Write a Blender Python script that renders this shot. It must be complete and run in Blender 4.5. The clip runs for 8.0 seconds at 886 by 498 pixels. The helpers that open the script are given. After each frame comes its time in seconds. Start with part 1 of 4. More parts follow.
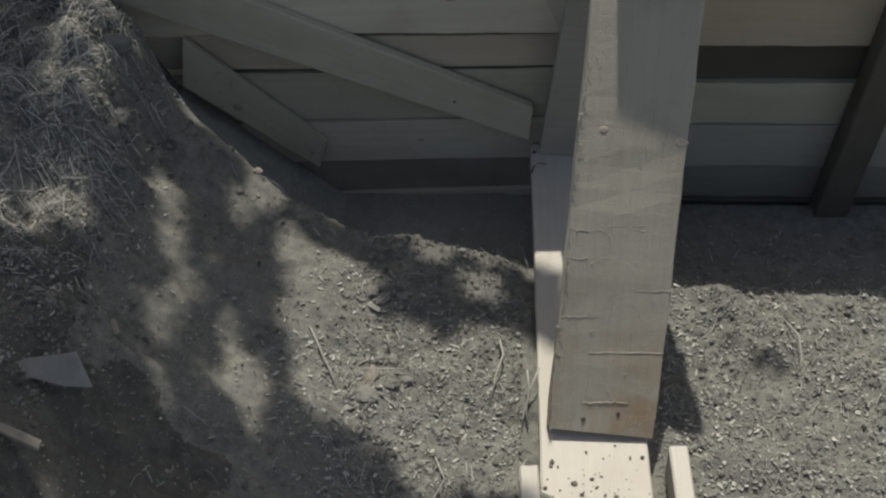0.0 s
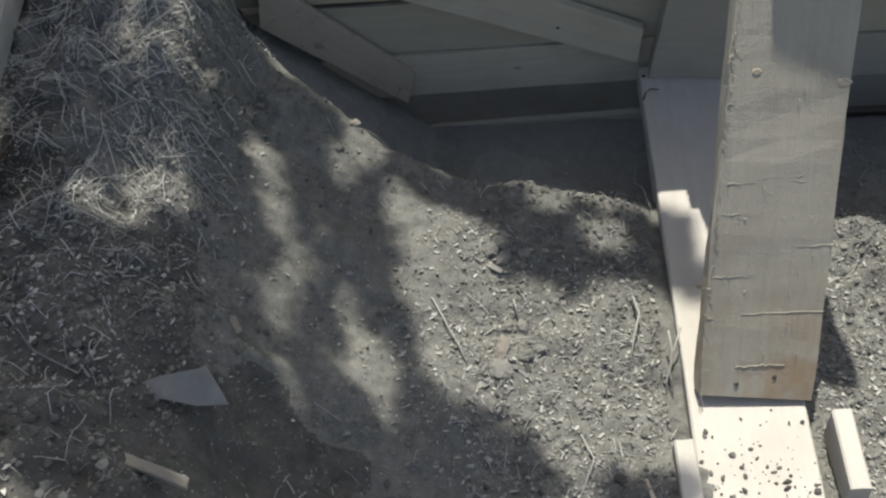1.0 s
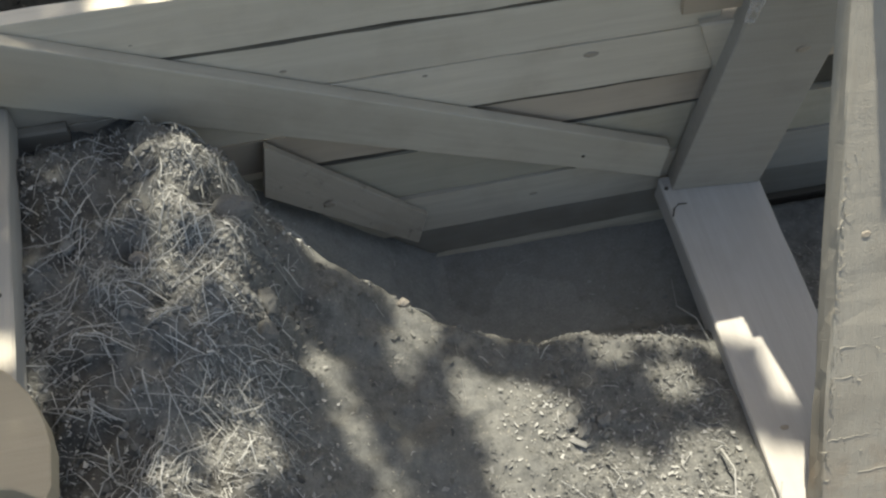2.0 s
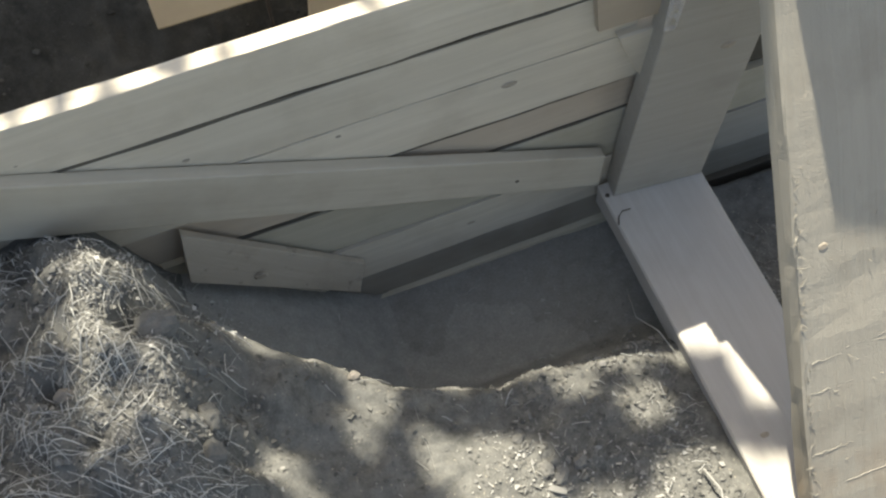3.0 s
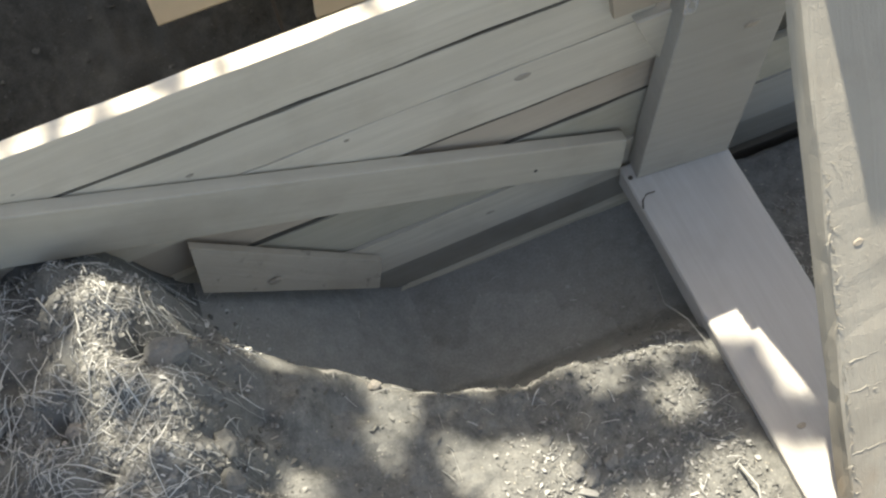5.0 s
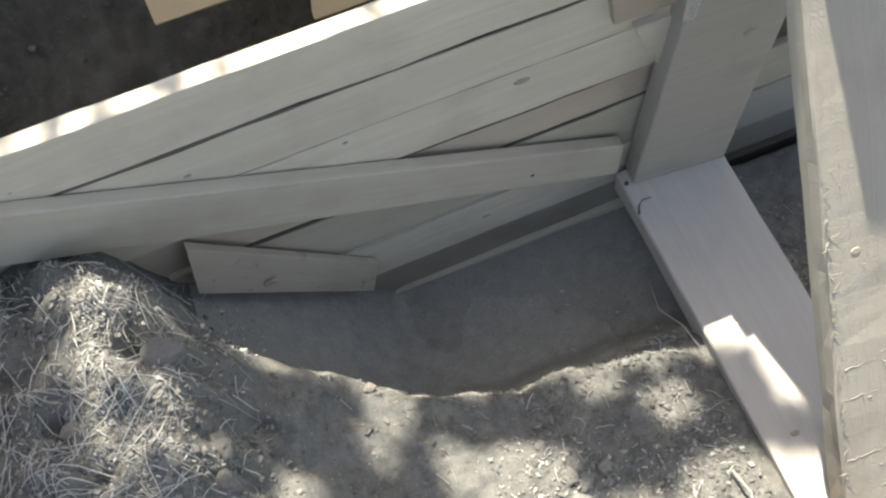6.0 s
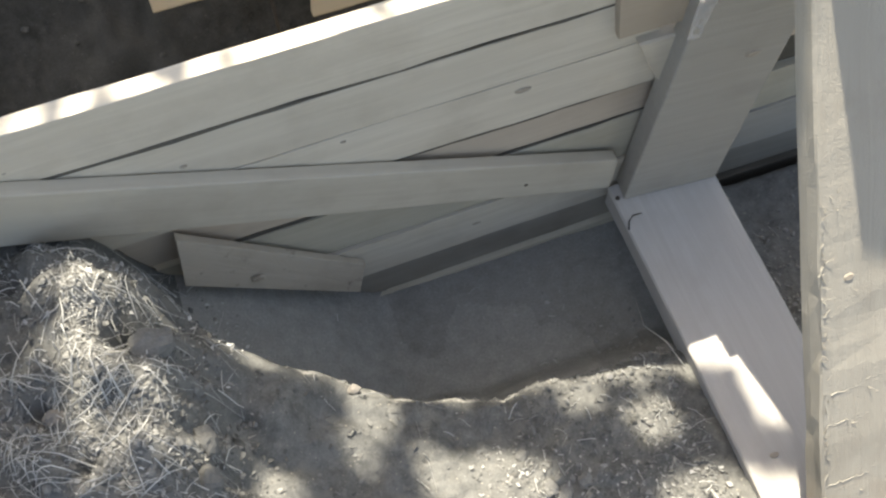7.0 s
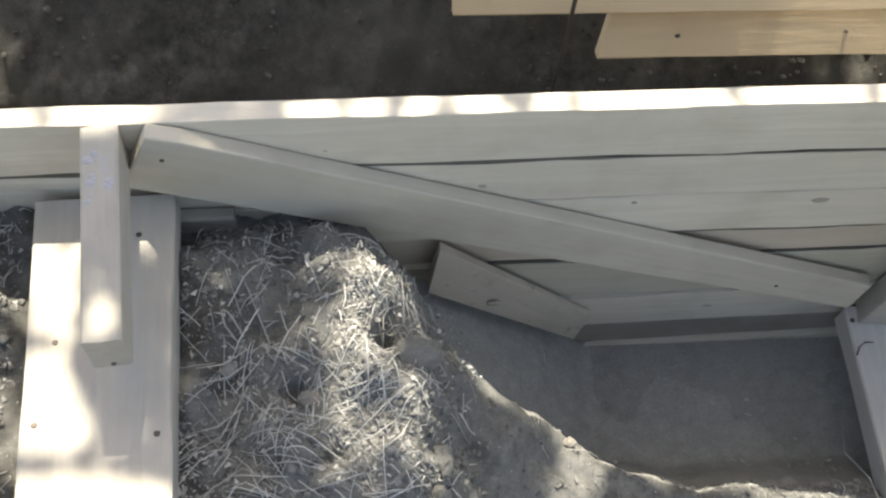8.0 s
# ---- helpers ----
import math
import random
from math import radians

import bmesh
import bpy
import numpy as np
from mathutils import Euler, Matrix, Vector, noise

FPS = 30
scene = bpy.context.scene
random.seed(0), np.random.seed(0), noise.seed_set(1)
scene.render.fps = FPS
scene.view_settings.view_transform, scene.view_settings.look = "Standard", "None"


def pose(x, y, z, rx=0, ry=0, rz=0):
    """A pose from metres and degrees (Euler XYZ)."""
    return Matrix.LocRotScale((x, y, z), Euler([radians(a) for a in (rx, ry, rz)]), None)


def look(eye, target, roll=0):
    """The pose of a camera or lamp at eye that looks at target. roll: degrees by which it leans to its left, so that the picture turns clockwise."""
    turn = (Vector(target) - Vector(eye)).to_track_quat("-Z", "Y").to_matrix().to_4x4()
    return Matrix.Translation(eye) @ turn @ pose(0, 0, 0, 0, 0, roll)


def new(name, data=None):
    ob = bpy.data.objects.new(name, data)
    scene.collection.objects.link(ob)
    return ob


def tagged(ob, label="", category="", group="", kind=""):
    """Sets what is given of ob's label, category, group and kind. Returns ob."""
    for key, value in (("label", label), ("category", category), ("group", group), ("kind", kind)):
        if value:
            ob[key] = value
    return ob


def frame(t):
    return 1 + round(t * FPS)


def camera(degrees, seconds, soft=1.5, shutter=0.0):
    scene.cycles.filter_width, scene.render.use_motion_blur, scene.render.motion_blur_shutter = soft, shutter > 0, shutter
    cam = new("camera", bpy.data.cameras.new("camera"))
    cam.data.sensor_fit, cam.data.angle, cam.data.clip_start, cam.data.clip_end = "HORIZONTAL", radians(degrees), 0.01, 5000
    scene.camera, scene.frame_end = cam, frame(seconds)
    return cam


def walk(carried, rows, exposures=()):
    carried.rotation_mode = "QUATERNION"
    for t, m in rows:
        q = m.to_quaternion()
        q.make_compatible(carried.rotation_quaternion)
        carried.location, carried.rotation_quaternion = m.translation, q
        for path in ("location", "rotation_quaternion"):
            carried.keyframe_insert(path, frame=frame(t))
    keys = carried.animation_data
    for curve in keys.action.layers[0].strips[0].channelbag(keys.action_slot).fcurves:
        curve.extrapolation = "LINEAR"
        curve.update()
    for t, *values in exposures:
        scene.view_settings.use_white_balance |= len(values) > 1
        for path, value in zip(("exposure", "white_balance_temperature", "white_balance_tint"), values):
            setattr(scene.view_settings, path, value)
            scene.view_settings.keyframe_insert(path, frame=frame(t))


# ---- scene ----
cam = camera(40.7, 8.0, soft=2.3)
PATH = [
    (0, (-0.0083, -1.583, 1.4064), (-0.1463, -0.2175, -0.0483), -3.81),
    (0.2, (-0.068, -1.5548, 1.4223), (-0.2037, -0.1604, -0.005), -3.19),
    (0.3, (-0.0869, -1.5457, 1.4283), (-0.2238, -0.1546, -0.0021), -3.24),
    (0.5, (-0.1126, -1.5214, 1.4232), (-0.2418, -0.1655, -0.0413), -3.62),
    (0.8, (-0.1319, -1.451, 1.4156), (-0.2859, -0.1899, -0.129), -6.65),
    (1, (-0.1808, -1.3837, 1.4025), (-0.3316, -0.2055, -0.2065), -8.16),
    (1.2, (-0.2287, -1.3096, 1.4143), (-0.3859, -0.2323, -0.2635), -10.28),
    (1.5, (-0.3235, -1.1779, 1.46), (-0.4321, -0.1604, -0.2584), -8.52),
    (1.8, (-0.4478, -1.0706, 1.4874), (-0.388, -0.0187, -0.2126), -3.05),
    (2, (-0.4966, -1.0094, 1.4904), (-0.3284, 0.0539, -0.1952), -2.13),
    (2.2, (-0.5141, -0.9758, 1.5076), (-0.2504, 0.077, -0.1723), -2.68),
    (3.3, (-0.4034, -0.793, 1.4906), (-0.2274, 0.1161, -0.2821), -10.02),
    (3.5, (-0.3939, -0.7714, 1.4858), (-0.2388, 0.1215, -0.2971), -11.46),
    (4, (-0.3899, -0.7637, 1.4847), (-0.2488, 0.1225, -0.3026), -13.03),
    (4.5, (-0.3849, -0.7591, 1.4869), (-0.2553, 0.1207, -0.3045), -14.27),
    (6, (-0.3973, -0.7482, 1.4907), (-0.2428, 0.1247, -0.3021), -12.04),
    (6.5, (-0.4057, -0.7475, 1.489), (-0.2297, 0.1296, -0.2998), -9.73),
    (7, (-0.428, -0.7364, 1.4873), (-0.2151, 0.1258, -0.3047), -5.59),
    (7.2, (-0.4324, -0.7409, 1.4879), (-0.2372, 0.1372, -0.2984), -5.30),
    (7.5, (-0.4739, -0.724, 1.5044), (-0.3036, 0.1587, -0.2821), -2.85),
    (7.7, (-0.5245, -0.7025, 1.5123), (-0.3756, 0.1832, -0.2747), -0.65),
    (8, (-0.6508, -0.6437, 1.5067), (-0.5376, 0.2434, -0.2822), 4.44),
]
EXPOSURES = [(0.0, -0.34, 7500, 6), (0.5, 0.02, 7450, 6), (1.0, 0.18, 7200, 6), (1.5, 0.32, 7200, 6), (2.0, 0.60, 7650, 5), (3.5, 1.05, 7850, 6), (4.5, 1.19, 7850, 6), (6.0, 1.27, 7700, 8), (7.0, 1.33, 7750, 8), (8.0, 1.38, 7750, 8)]
walk(cam, [(t, look(eye, target, roll)) for t, eye, target, roll in PATH], EXPOSURES)

# ---- world, sun ----
SUN_DIR = Vector((0.037, 1.0, 1.88)).normalized()
world = bpy.data.worlds.new("world")
scene.world = world
world.use_nodes = True
wn, wl = world.node_tree.nodes, world.node_tree.links
sky = wn.new("ShaderNodeTexSky")
sky.sky_type = "NISHITA"
sky.sun_disc = False
sky.sun_elevation = math.asin(SUN_DIR.z)
sky.sun_rotation = math.atan2(SUN_DIR.x, SUN_DIR.y)
sky.air_density, sky.dust_density = 0.8, 3.0
wl.new(sky.outputs[0], wn["Background"].inputs[0])
wn["Background"].inputs[1].default_value = 0.143
sun_data = bpy.data.lights.new("sun", "SUN")
sun_data.energy, sun_data.angle, sun_data.color = 5.0, radians(0.55), (1.0, 0.985, 0.965)
sun = new("sun", sun_data)
sun.matrix_world = look(SUN_DIR * 20, (0, 0, 0))


# ---- materials ----
def material(name):
    m = bpy.data.materials.new(name)
    m.use_nodes = True
    return m, m.node_tree.nodes, m.node_tree.links, m.node_tree.nodes["Principled BSDF"]


def mixer(n, l, kind, fac, a, b):
    q = n.new("ShaderNodeMix")
    q.data_type, q.blend_type = "RGBA", kind
    for sock, v in ((q.inputs[0], fac), (q.inputs[6], a), (q.inputs[7], b)):
        if isinstance(v, (float, int)):
            sock.default_value = v
        elif isinstance(v, tuple):
            sock.default_value = (*v, 1)
        else:
            l.new(v, sock)
    return q.outputs[2]


def noise_tex(n, l, vec, scale, detail=4.0, rough=0.55, dist=0.0):
    q = n.new("ShaderNodeTexNoise")
    q.inputs["Scale"].default_value, q.inputs["Detail"].default_value = scale, detail
    q.inputs["Roughness"].default_value, q.inputs["Distortion"].default_value = rough, dist
    if vec is not None:
        l.new(vec, q.inputs["Vector"])
    return q.outputs[0]


def ramp(n, l, fac, lo, hi):
    q = n.new("ShaderNodeMapRange")
    q.inputs[1].default_value, q.inputs[2].default_value = lo, hi
    l.new(fac, q.inputs[0])
    return q.outputs[0]


def wood(name, light, dark, rough=0.75, stain=0.35, furr=0.35, dirt=0.0, sawn=0.15, grainy=0.25, foot=None):
    m, n, l, b = material(name)
    tc, info = n.new("ShaderNodeTexCoord"), n.new("ShaderNodeObjectInfo")
    add = n.new("ShaderNodeVectorMath")
    add.operation = "MULTIPLY_ADD"
    comb = n.new("ShaderNodeCombineXYZ")
    for k in range(3):
        l.new(info.outputs["Random"], comb.inputs[k])
    add.inputs[1].default_value = (37, 23, 51)
    l.new(comb.outputs[0], add.inputs[0])
    l.new(tc.outputs["Object"], add.inputs[2])
    grain_map = n.new("ShaderNodeMapping")
    grain_map.inputs["Scale"].default_value = (2.2, 34, 34)
    l.new(add.outputs[0], grain_map.inputs[0])
    wide_map = n.new("ShaderNodeMapping")
    wide_map.inputs["Scale"].default_value = (1.2, 9, 9)
    l.new(add.outputs[0], wide_map.inputs[0])
    saw_map = n.new("ShaderNodeMapping")
    saw_map.inputs["Scale"].default_value = (70, 3, 3)
    l.new(add.outputs[0], saw_map.inputs[0])
    grain = noise_tex(n, l, grain_map.outputs[0], 3.0, 6, 0.6, 0.6)
    wide = noise_tex(n, l, wide_map.outputs[0], 1.6, 3, 0.5, 1.2)
    saw = noise_tex(n, l, saw_map.outputs[0], 1.0, 2, 0.5)
    blot = noise_tex(n, l, add.outputs[0], 9.0, 5, 0.6)
    fuzz = noise_tex(n, l, add.outputs[0], 420.0, 3, 0.7)
    c = mixer(n, l, "MIX", ramp(n, l, grain, 0.35, 0.7), light, tuple((1 - grainy) * x + grainy * y for x, y in zip(light, dark)))
    c = mixer(n, l, "MIX", ramp(n, l, wide, 0.45, 0.75), c, tuple(0.78 * x + 0.22 * y for x, y in zip(light, dark)))
    q = n.new("ShaderNodeMath")
    q.operation = "MULTIPLY"
    q.inputs[1].default_value = stain
    l.new(ramp(n, l, blot, 0.5, 0.8), q.inputs[0])
    c = mixer(n, l, "MIX", q.outputs[0], c, dark)
    if dirt:
        spots = ramp(n, l, noise_tex(n, l, add.outputs[0], 30.0, 6, 0.7), 0.62 - dirt * 0.1, 0.72)
        c = mixer(n, l, "MIX", spots, c, (0.1, 0.09, 0.075))
    if foot is not None:
        sep = n.new("ShaderNodeSeparateXYZ")
        l.new(tc.outputs["Object"], sep.inputs[0])
        low = n.new("ShaderNodeMath")
        low.operation = "MULTIPLY"
        l.new(ramp(n, l, sep.outputs[0], foot[1], foot[0]), low.inputs[0])
        l.new(ramp(n, l, noise_tex(n, l, tc.outputs["Object"], 14.0, 5, 0.6, 0.5), 0.42, 0.66), low.inputs[1])
        c = mixer(n, l, "MIX", low.outputs[0], c, (0.33, 0.245, 0.165))
    hue = n.new("ShaderNodeHueSaturation")
    vary = n.new("ShaderNodeMapRange")
    vary.inputs[3].default_value, vary.inputs[4].default_value = 0.86, 1.1
    l.new(info.outputs["Random"], vary.inputs[0])
    l.new(vary.outputs[0], hue.inputs["Value"])
    l.new(c, hue.inputs["Color"])
    l.new(hue.outputs[0], b.inputs["Base Color"])
    b.inputs["Roughness"].default_value = rough
    b.inputs["Specular IOR Level"].default_value = 0.25
    bump = n.new("ShaderNodeBump")
    bump.inputs["Strength"].default_value, bump.inputs["Distance"].default_value = furr, 0.002
    hsum = n.new("ShaderNodeMath")
    hsum.operation = "MULTIPLY_ADD"
    hsum.inputs[1].default_value = sawn
    l.new(saw, hsum.inputs[0])
    l.new(grain, hsum.inputs[2])
    hs2 = n.new("ShaderNodeMath")
    hs2.operation = "MULTIPLY_ADD"
    hs2.inputs[1].default_value = 0.5
    l.new(fuzz, hs2.inputs[0])
    l.new(hsum.outputs[0], hs2.inputs[2])
    l.new(hs2.outputs[0], bump.inputs["Height"])
    l.new(bump.outputs[0], b.inputs["Normal"])
    return m


def earth(name, light, dark, fleck=(0.4, 0.37, 0.31)):
    m, n, l, b = material(name)
    tc = n.new("ShaderNodeTexCoord")
    big = noise_tex(n, l, tc.outputs["Object"], 4.0, 4, 0.6)
    mid = noise_tex(n, l, tc.outputs["Object"], 45.0, 6, 0.7)
    fine = noise_tex(n, l, tc.outputs["Object"], 320.0, 5, 0.75)
    c = mixer(n, l, "MIX", ramp(n, l, mid, 0.35, 0.68), dark, light)
    c = mixer(n, l, "MIX", ramp(n, l, big, 0.4, 0.7), c, tuple(0.6 * x + 0.4 * y for x, y in zip(light, dark)))
    c = mixer(n, l, "MULTIPLY", 0.5, c, mixer(n, l, "MIX", ramp(n, l, fine, 0.3, 0.7), (0.55, 0.55, 0.55), (1.25, 1.25, 1.25)))
    flecks = ramp(n, l, noise_tex(n, l, tc.outputs["Object"], 210.0, 2, 0.5), 0.69, 0.73)
    c = mixer(n, l, "MIX", flecks, c, fleck)
    l.new(c, b.inputs["Base Color"])
    b.inputs["Roughness"].default_value = 0.95
    b.inputs["Specular IOR Level"].default_value = 0.1
    bump = n.new("ShaderNodeBump")
    bump.inputs["Strength"].default_value, bump.inputs["Distance"].default_value = 0.7, 0.004
    hs = n.new("ShaderNodeMath")
    hs.operation = "MULTIPLY_ADD"
    hs.inputs[1].default_value = 0.5
    l.new(fine, hs.inputs[0])
    l.new(mid, hs.inputs[2])
    l.new(hs.outputs[0], bump.inputs["Height"])
    l.new(bump.outputs[0], b.inputs["Normal"])
    return m


def bits(name, a, c, rough=0.85):
    """Small loose pieces, their colour varied from piece to piece."""
    m, n, l, b = material(name)
    geo = n.new("ShaderNodeNewGeometry")
    tc = n.new("ShaderNodeTexCoord")
    col = mixer(n, l, "MIX", geo.outputs["Random Per Island"], a, c)
    fine = noise_tex(n, l, tc.outputs["Object"], 260.0, 4, 0.7)
    col = mixer(n, l, "MULTIPLY", 0.45, col, mixer(n, l, "MIX", ramp(n, l, fine, 0.3, 0.7), (0.5, 0.5, 0.5), (1.2, 1.2, 1.2)))
    l.new(col, b.inputs["Base Color"])
    b.inputs["Roughness"].default_value = rough
    b.inputs["Specular IOR Level"].default_value = 0.15
    return m


def plain(name, col, rough=0.7, metal=0.0, scale=60.0, spread=0.35):
    m, n, l, b = material(name)
    tc = n.new("ShaderNodeTexCoord")
    f = noise_tex(n, l, tc.outputs["Object"], scale, 5, 0.65)
    l.new(mixer(n, l, "MIX", ramp(n, l, f, 0.3, 0.7), tuple(v * (1 - spread) for v in col), col), b.inputs["Base Color"])
    b.inputs["Roughness"].default_value, b.inputs["Metallic"].default_value = rough, metal
    return m


PINE = wood("pale_sawn_pine", (0.65, 0.592, 0.487), (0.30, 0.25, 0.18))
PINE_CREAM = wood("cream_pine", (0.555, 0.533, 0.495), (0.35, 0.315, 0.265))
PINE_GREY = wood("weathered_pine", (0.465, 0.437, 0.38), (0.26, 0.23, 0.19), furr=0.5)
PINE_BROWN = wood("reddish_pine", (0.54, 0.465, 0.37), (0.32, 0.25, 0.19))
PINE_DIRTY = wood("soil_stained_pine", (0.405, 0.38, 0.322), (0.20, 0.172, 0.132), stain=0.45, furr=0.8, sawn=0.25, grainy=0.16, foot=(-0.44, -0.27))
PINE_WARM = wood("dull_yellow_pine", (0.50, 0.425, 0.30), (0.34, 0.255, 0.16))
# yellowish pine raised in brightness, bounced warm light put into the colour
PINE_GLOW = wood("pine_with_bounced_light", (0.80, 0.65, 0.43), (0.55, 0.4, 0.23))
PINE_DULL = wood("dull_pine", (0.57, 0.53, 0.425), (0.32, 0.277, 0.205))
PINE_OLIVE = wood("pale_greenish_pine", (0.64, 0.59, 0.485), (0.38, 0.325, 0.245), stain=0.5)
PINE_TAN = wood("tan_pine", (0.53, 0.45, 0.35), (0.34, 0.26, 0.18))
# darker brown board colour, mostly for boards low on the wall
PINE_DARK = wood("dark_brown_pine", (0.36, 0.335, 0.285), (0.19, 0.168, 0.138), stain=0.5)
PINE_SOILED = wood("soiled_brown_pine", (0.52, 0.462, 0.375), (0.29, 0.243, 0.184), stain=0.6, furr=0.6, dirt=0.25)
# near-black brown, for the recessed row, lowest right board and narrow upright
DARK_WOOD = wood("dark_brown_wood", (0.13, 0.118, 0.095), (0.05, 0.042, 0.034))
KNOT = plain("knot", (0.45, 0.39, 0.31), 0.7, 0, 200)
NAIL = plain("rusty_nail", (0.14, 0.12, 0.10), 0.6, 0.6, 300)
SOIL = earth("dry_grey_soil", (0.243, 0.245, 0.229), (0.119, 0.12, 0.112))
# trench soil coloured paler, in place of light bounced into the trench
BOUNCE_SOIL = earth("bounce_lit_cut_soil", (0.375, 0.371, 0.345), (0.275, 0.271, 0.25), (0.40, 0.39, 0.365))
BOUNCE_SOIL_DARK = earth("bounce_lit_cut_soil_dark", (0.335, 0.331, 0.308), (0.235, 0.232, 0.215), (0.38, 0.37, 0.35))
DARKER_SOIL = earth("darker_grey_soil", (0.155, 0.153, 0.142), (0.072, 0.071, 0.066))
BANK_SOIL = earth("dark_bank_soil", (0.118, 0.115, 0.102), (0.052, 0.051, 0.045), (0.14, 0.136, 0.12))
STRAW = bits("dry_straw", (0.575, 0.575, 0.545), (0.235, 0.233, 0.217))
CLODS = bits("soil_clods", (0.256, 0.257, 0.241), (0.122, 0.1225, 0.115), 0.95)
STRAW_PALE = bits("bleached_straw", (0.60, 0.60, 0.565), (0.36, 0.358, 0.335))
HUSK = bits("grey_husks", (0.31, 0.309, 0.288), (0.15, 0.149, 0.139))
DARKER_CLODS = bits("darker_grey_clods", (0.165, 0.163, 0.151), (0.075, 0.074, 0.068), 0.95)
BANK_CLODS = bits("dark_bank_clods", (0.13, 0.127, 0.112), (0.057, 0.055, 0.048), 0.95)
# trench crumbs, paled to match the bounce light painted into the trench soil
TRENCH_CLODS = bits("bounce_lit_clods", (0.33, 0.327, 0.31), (0.20, 0.198, 0.187), 0.95)
LATH = wood("grey_weathered_lath", (0.24, 0.225, 0.195), (0.12, 0.11, 0.09), furr=0.6)
PAINT = plain("pale_blue_grey_smear", (0.455, 0.465, 0.49), 0.7, 0, 120)
CHAFF = bits("pale_chaff", (0.50, 0.498, 0.468), (0.20, 0.199, 0.187))
STONE = plain("pale_stone", (0.27, 0.25, 0.22), 0.9, 0, 90)
RED_CLAY = plain("reddish_baked_clay", (0.26, 0.235, 0.21), 0.9, 0, 90)
PAPER = plain("grey_paper", (0.42, 0.44, 0.445), 0.8, 0, 40, 0.25)
BARK = plain("grey_bark", (0.11, 0.09, 0.07), 0.9, 0, 30)
LEAF = plain("green_leaf", (0.06, 0.10, 0.035), 0.6, 0, 30)


# ---- helpers of this scene ----
LATTICE = {}


def vnoise(x, y, cell, seed):
    """Smooth value noise in -1..1 on a lattice of that cell size."""
    if seed not in LATTICE:
        LATTICE[seed] = np.random.RandomState(seed).uniform(-1, 1, (257, 257))
    g = LATTICE[seed]
    u, v = np.asarray(x, float) / cell + 1000, np.asarray(y, float) / cell + 1000
    i, j = np.floor(u).astype(int), np.floor(v).astype(int)
    fu, fv = u - i, v - j
    fu, fv = fu * fu * (3 - 2 * fu), fv * fv * (3 - 2 * fv)
    i0, j0, i1, j1 = i % 256, j % 256, (i + 1) % 256, (j + 1) % 256
    return (g[i0, j0] * (1 - fu) + g[i1, j0] * fu) * (1 - fv) + (g[i0, j1] * (1 - fu) + g[i1, j1] * fu) * fv


def smooth(a, b, v):
    t = np.clip((np.asarray(v, float) - a) / (b - a), 0, 1)
    return t * t * (3 - 2 * t)


BASE_X = [-3.0, -1.3, -0.95, -0.80, -0.72, -0.62, -0.50, -0.375, -0.25, -0.08, 0.02, 0.15, 0.30, 1.0, 3.0]
BASE_Z = [0.36, 0.33, 0.305, 0.32, 0.325, 0.285, 0.185, 0.100, 0.045, 0.005, -0.025, -0.045, -0.06, -0.07, -0.07]
CREST_X = [-0.80, -0.645, -0.60, -0.545, -0.43, -0.35, -0.26, -0.04, 0.25, 0.6]
CREST_Y = [-0.02, -0.045, -0.095, -0.170, -0.227, -0.258, -0.274, -0.268, -0.29, -0.305]


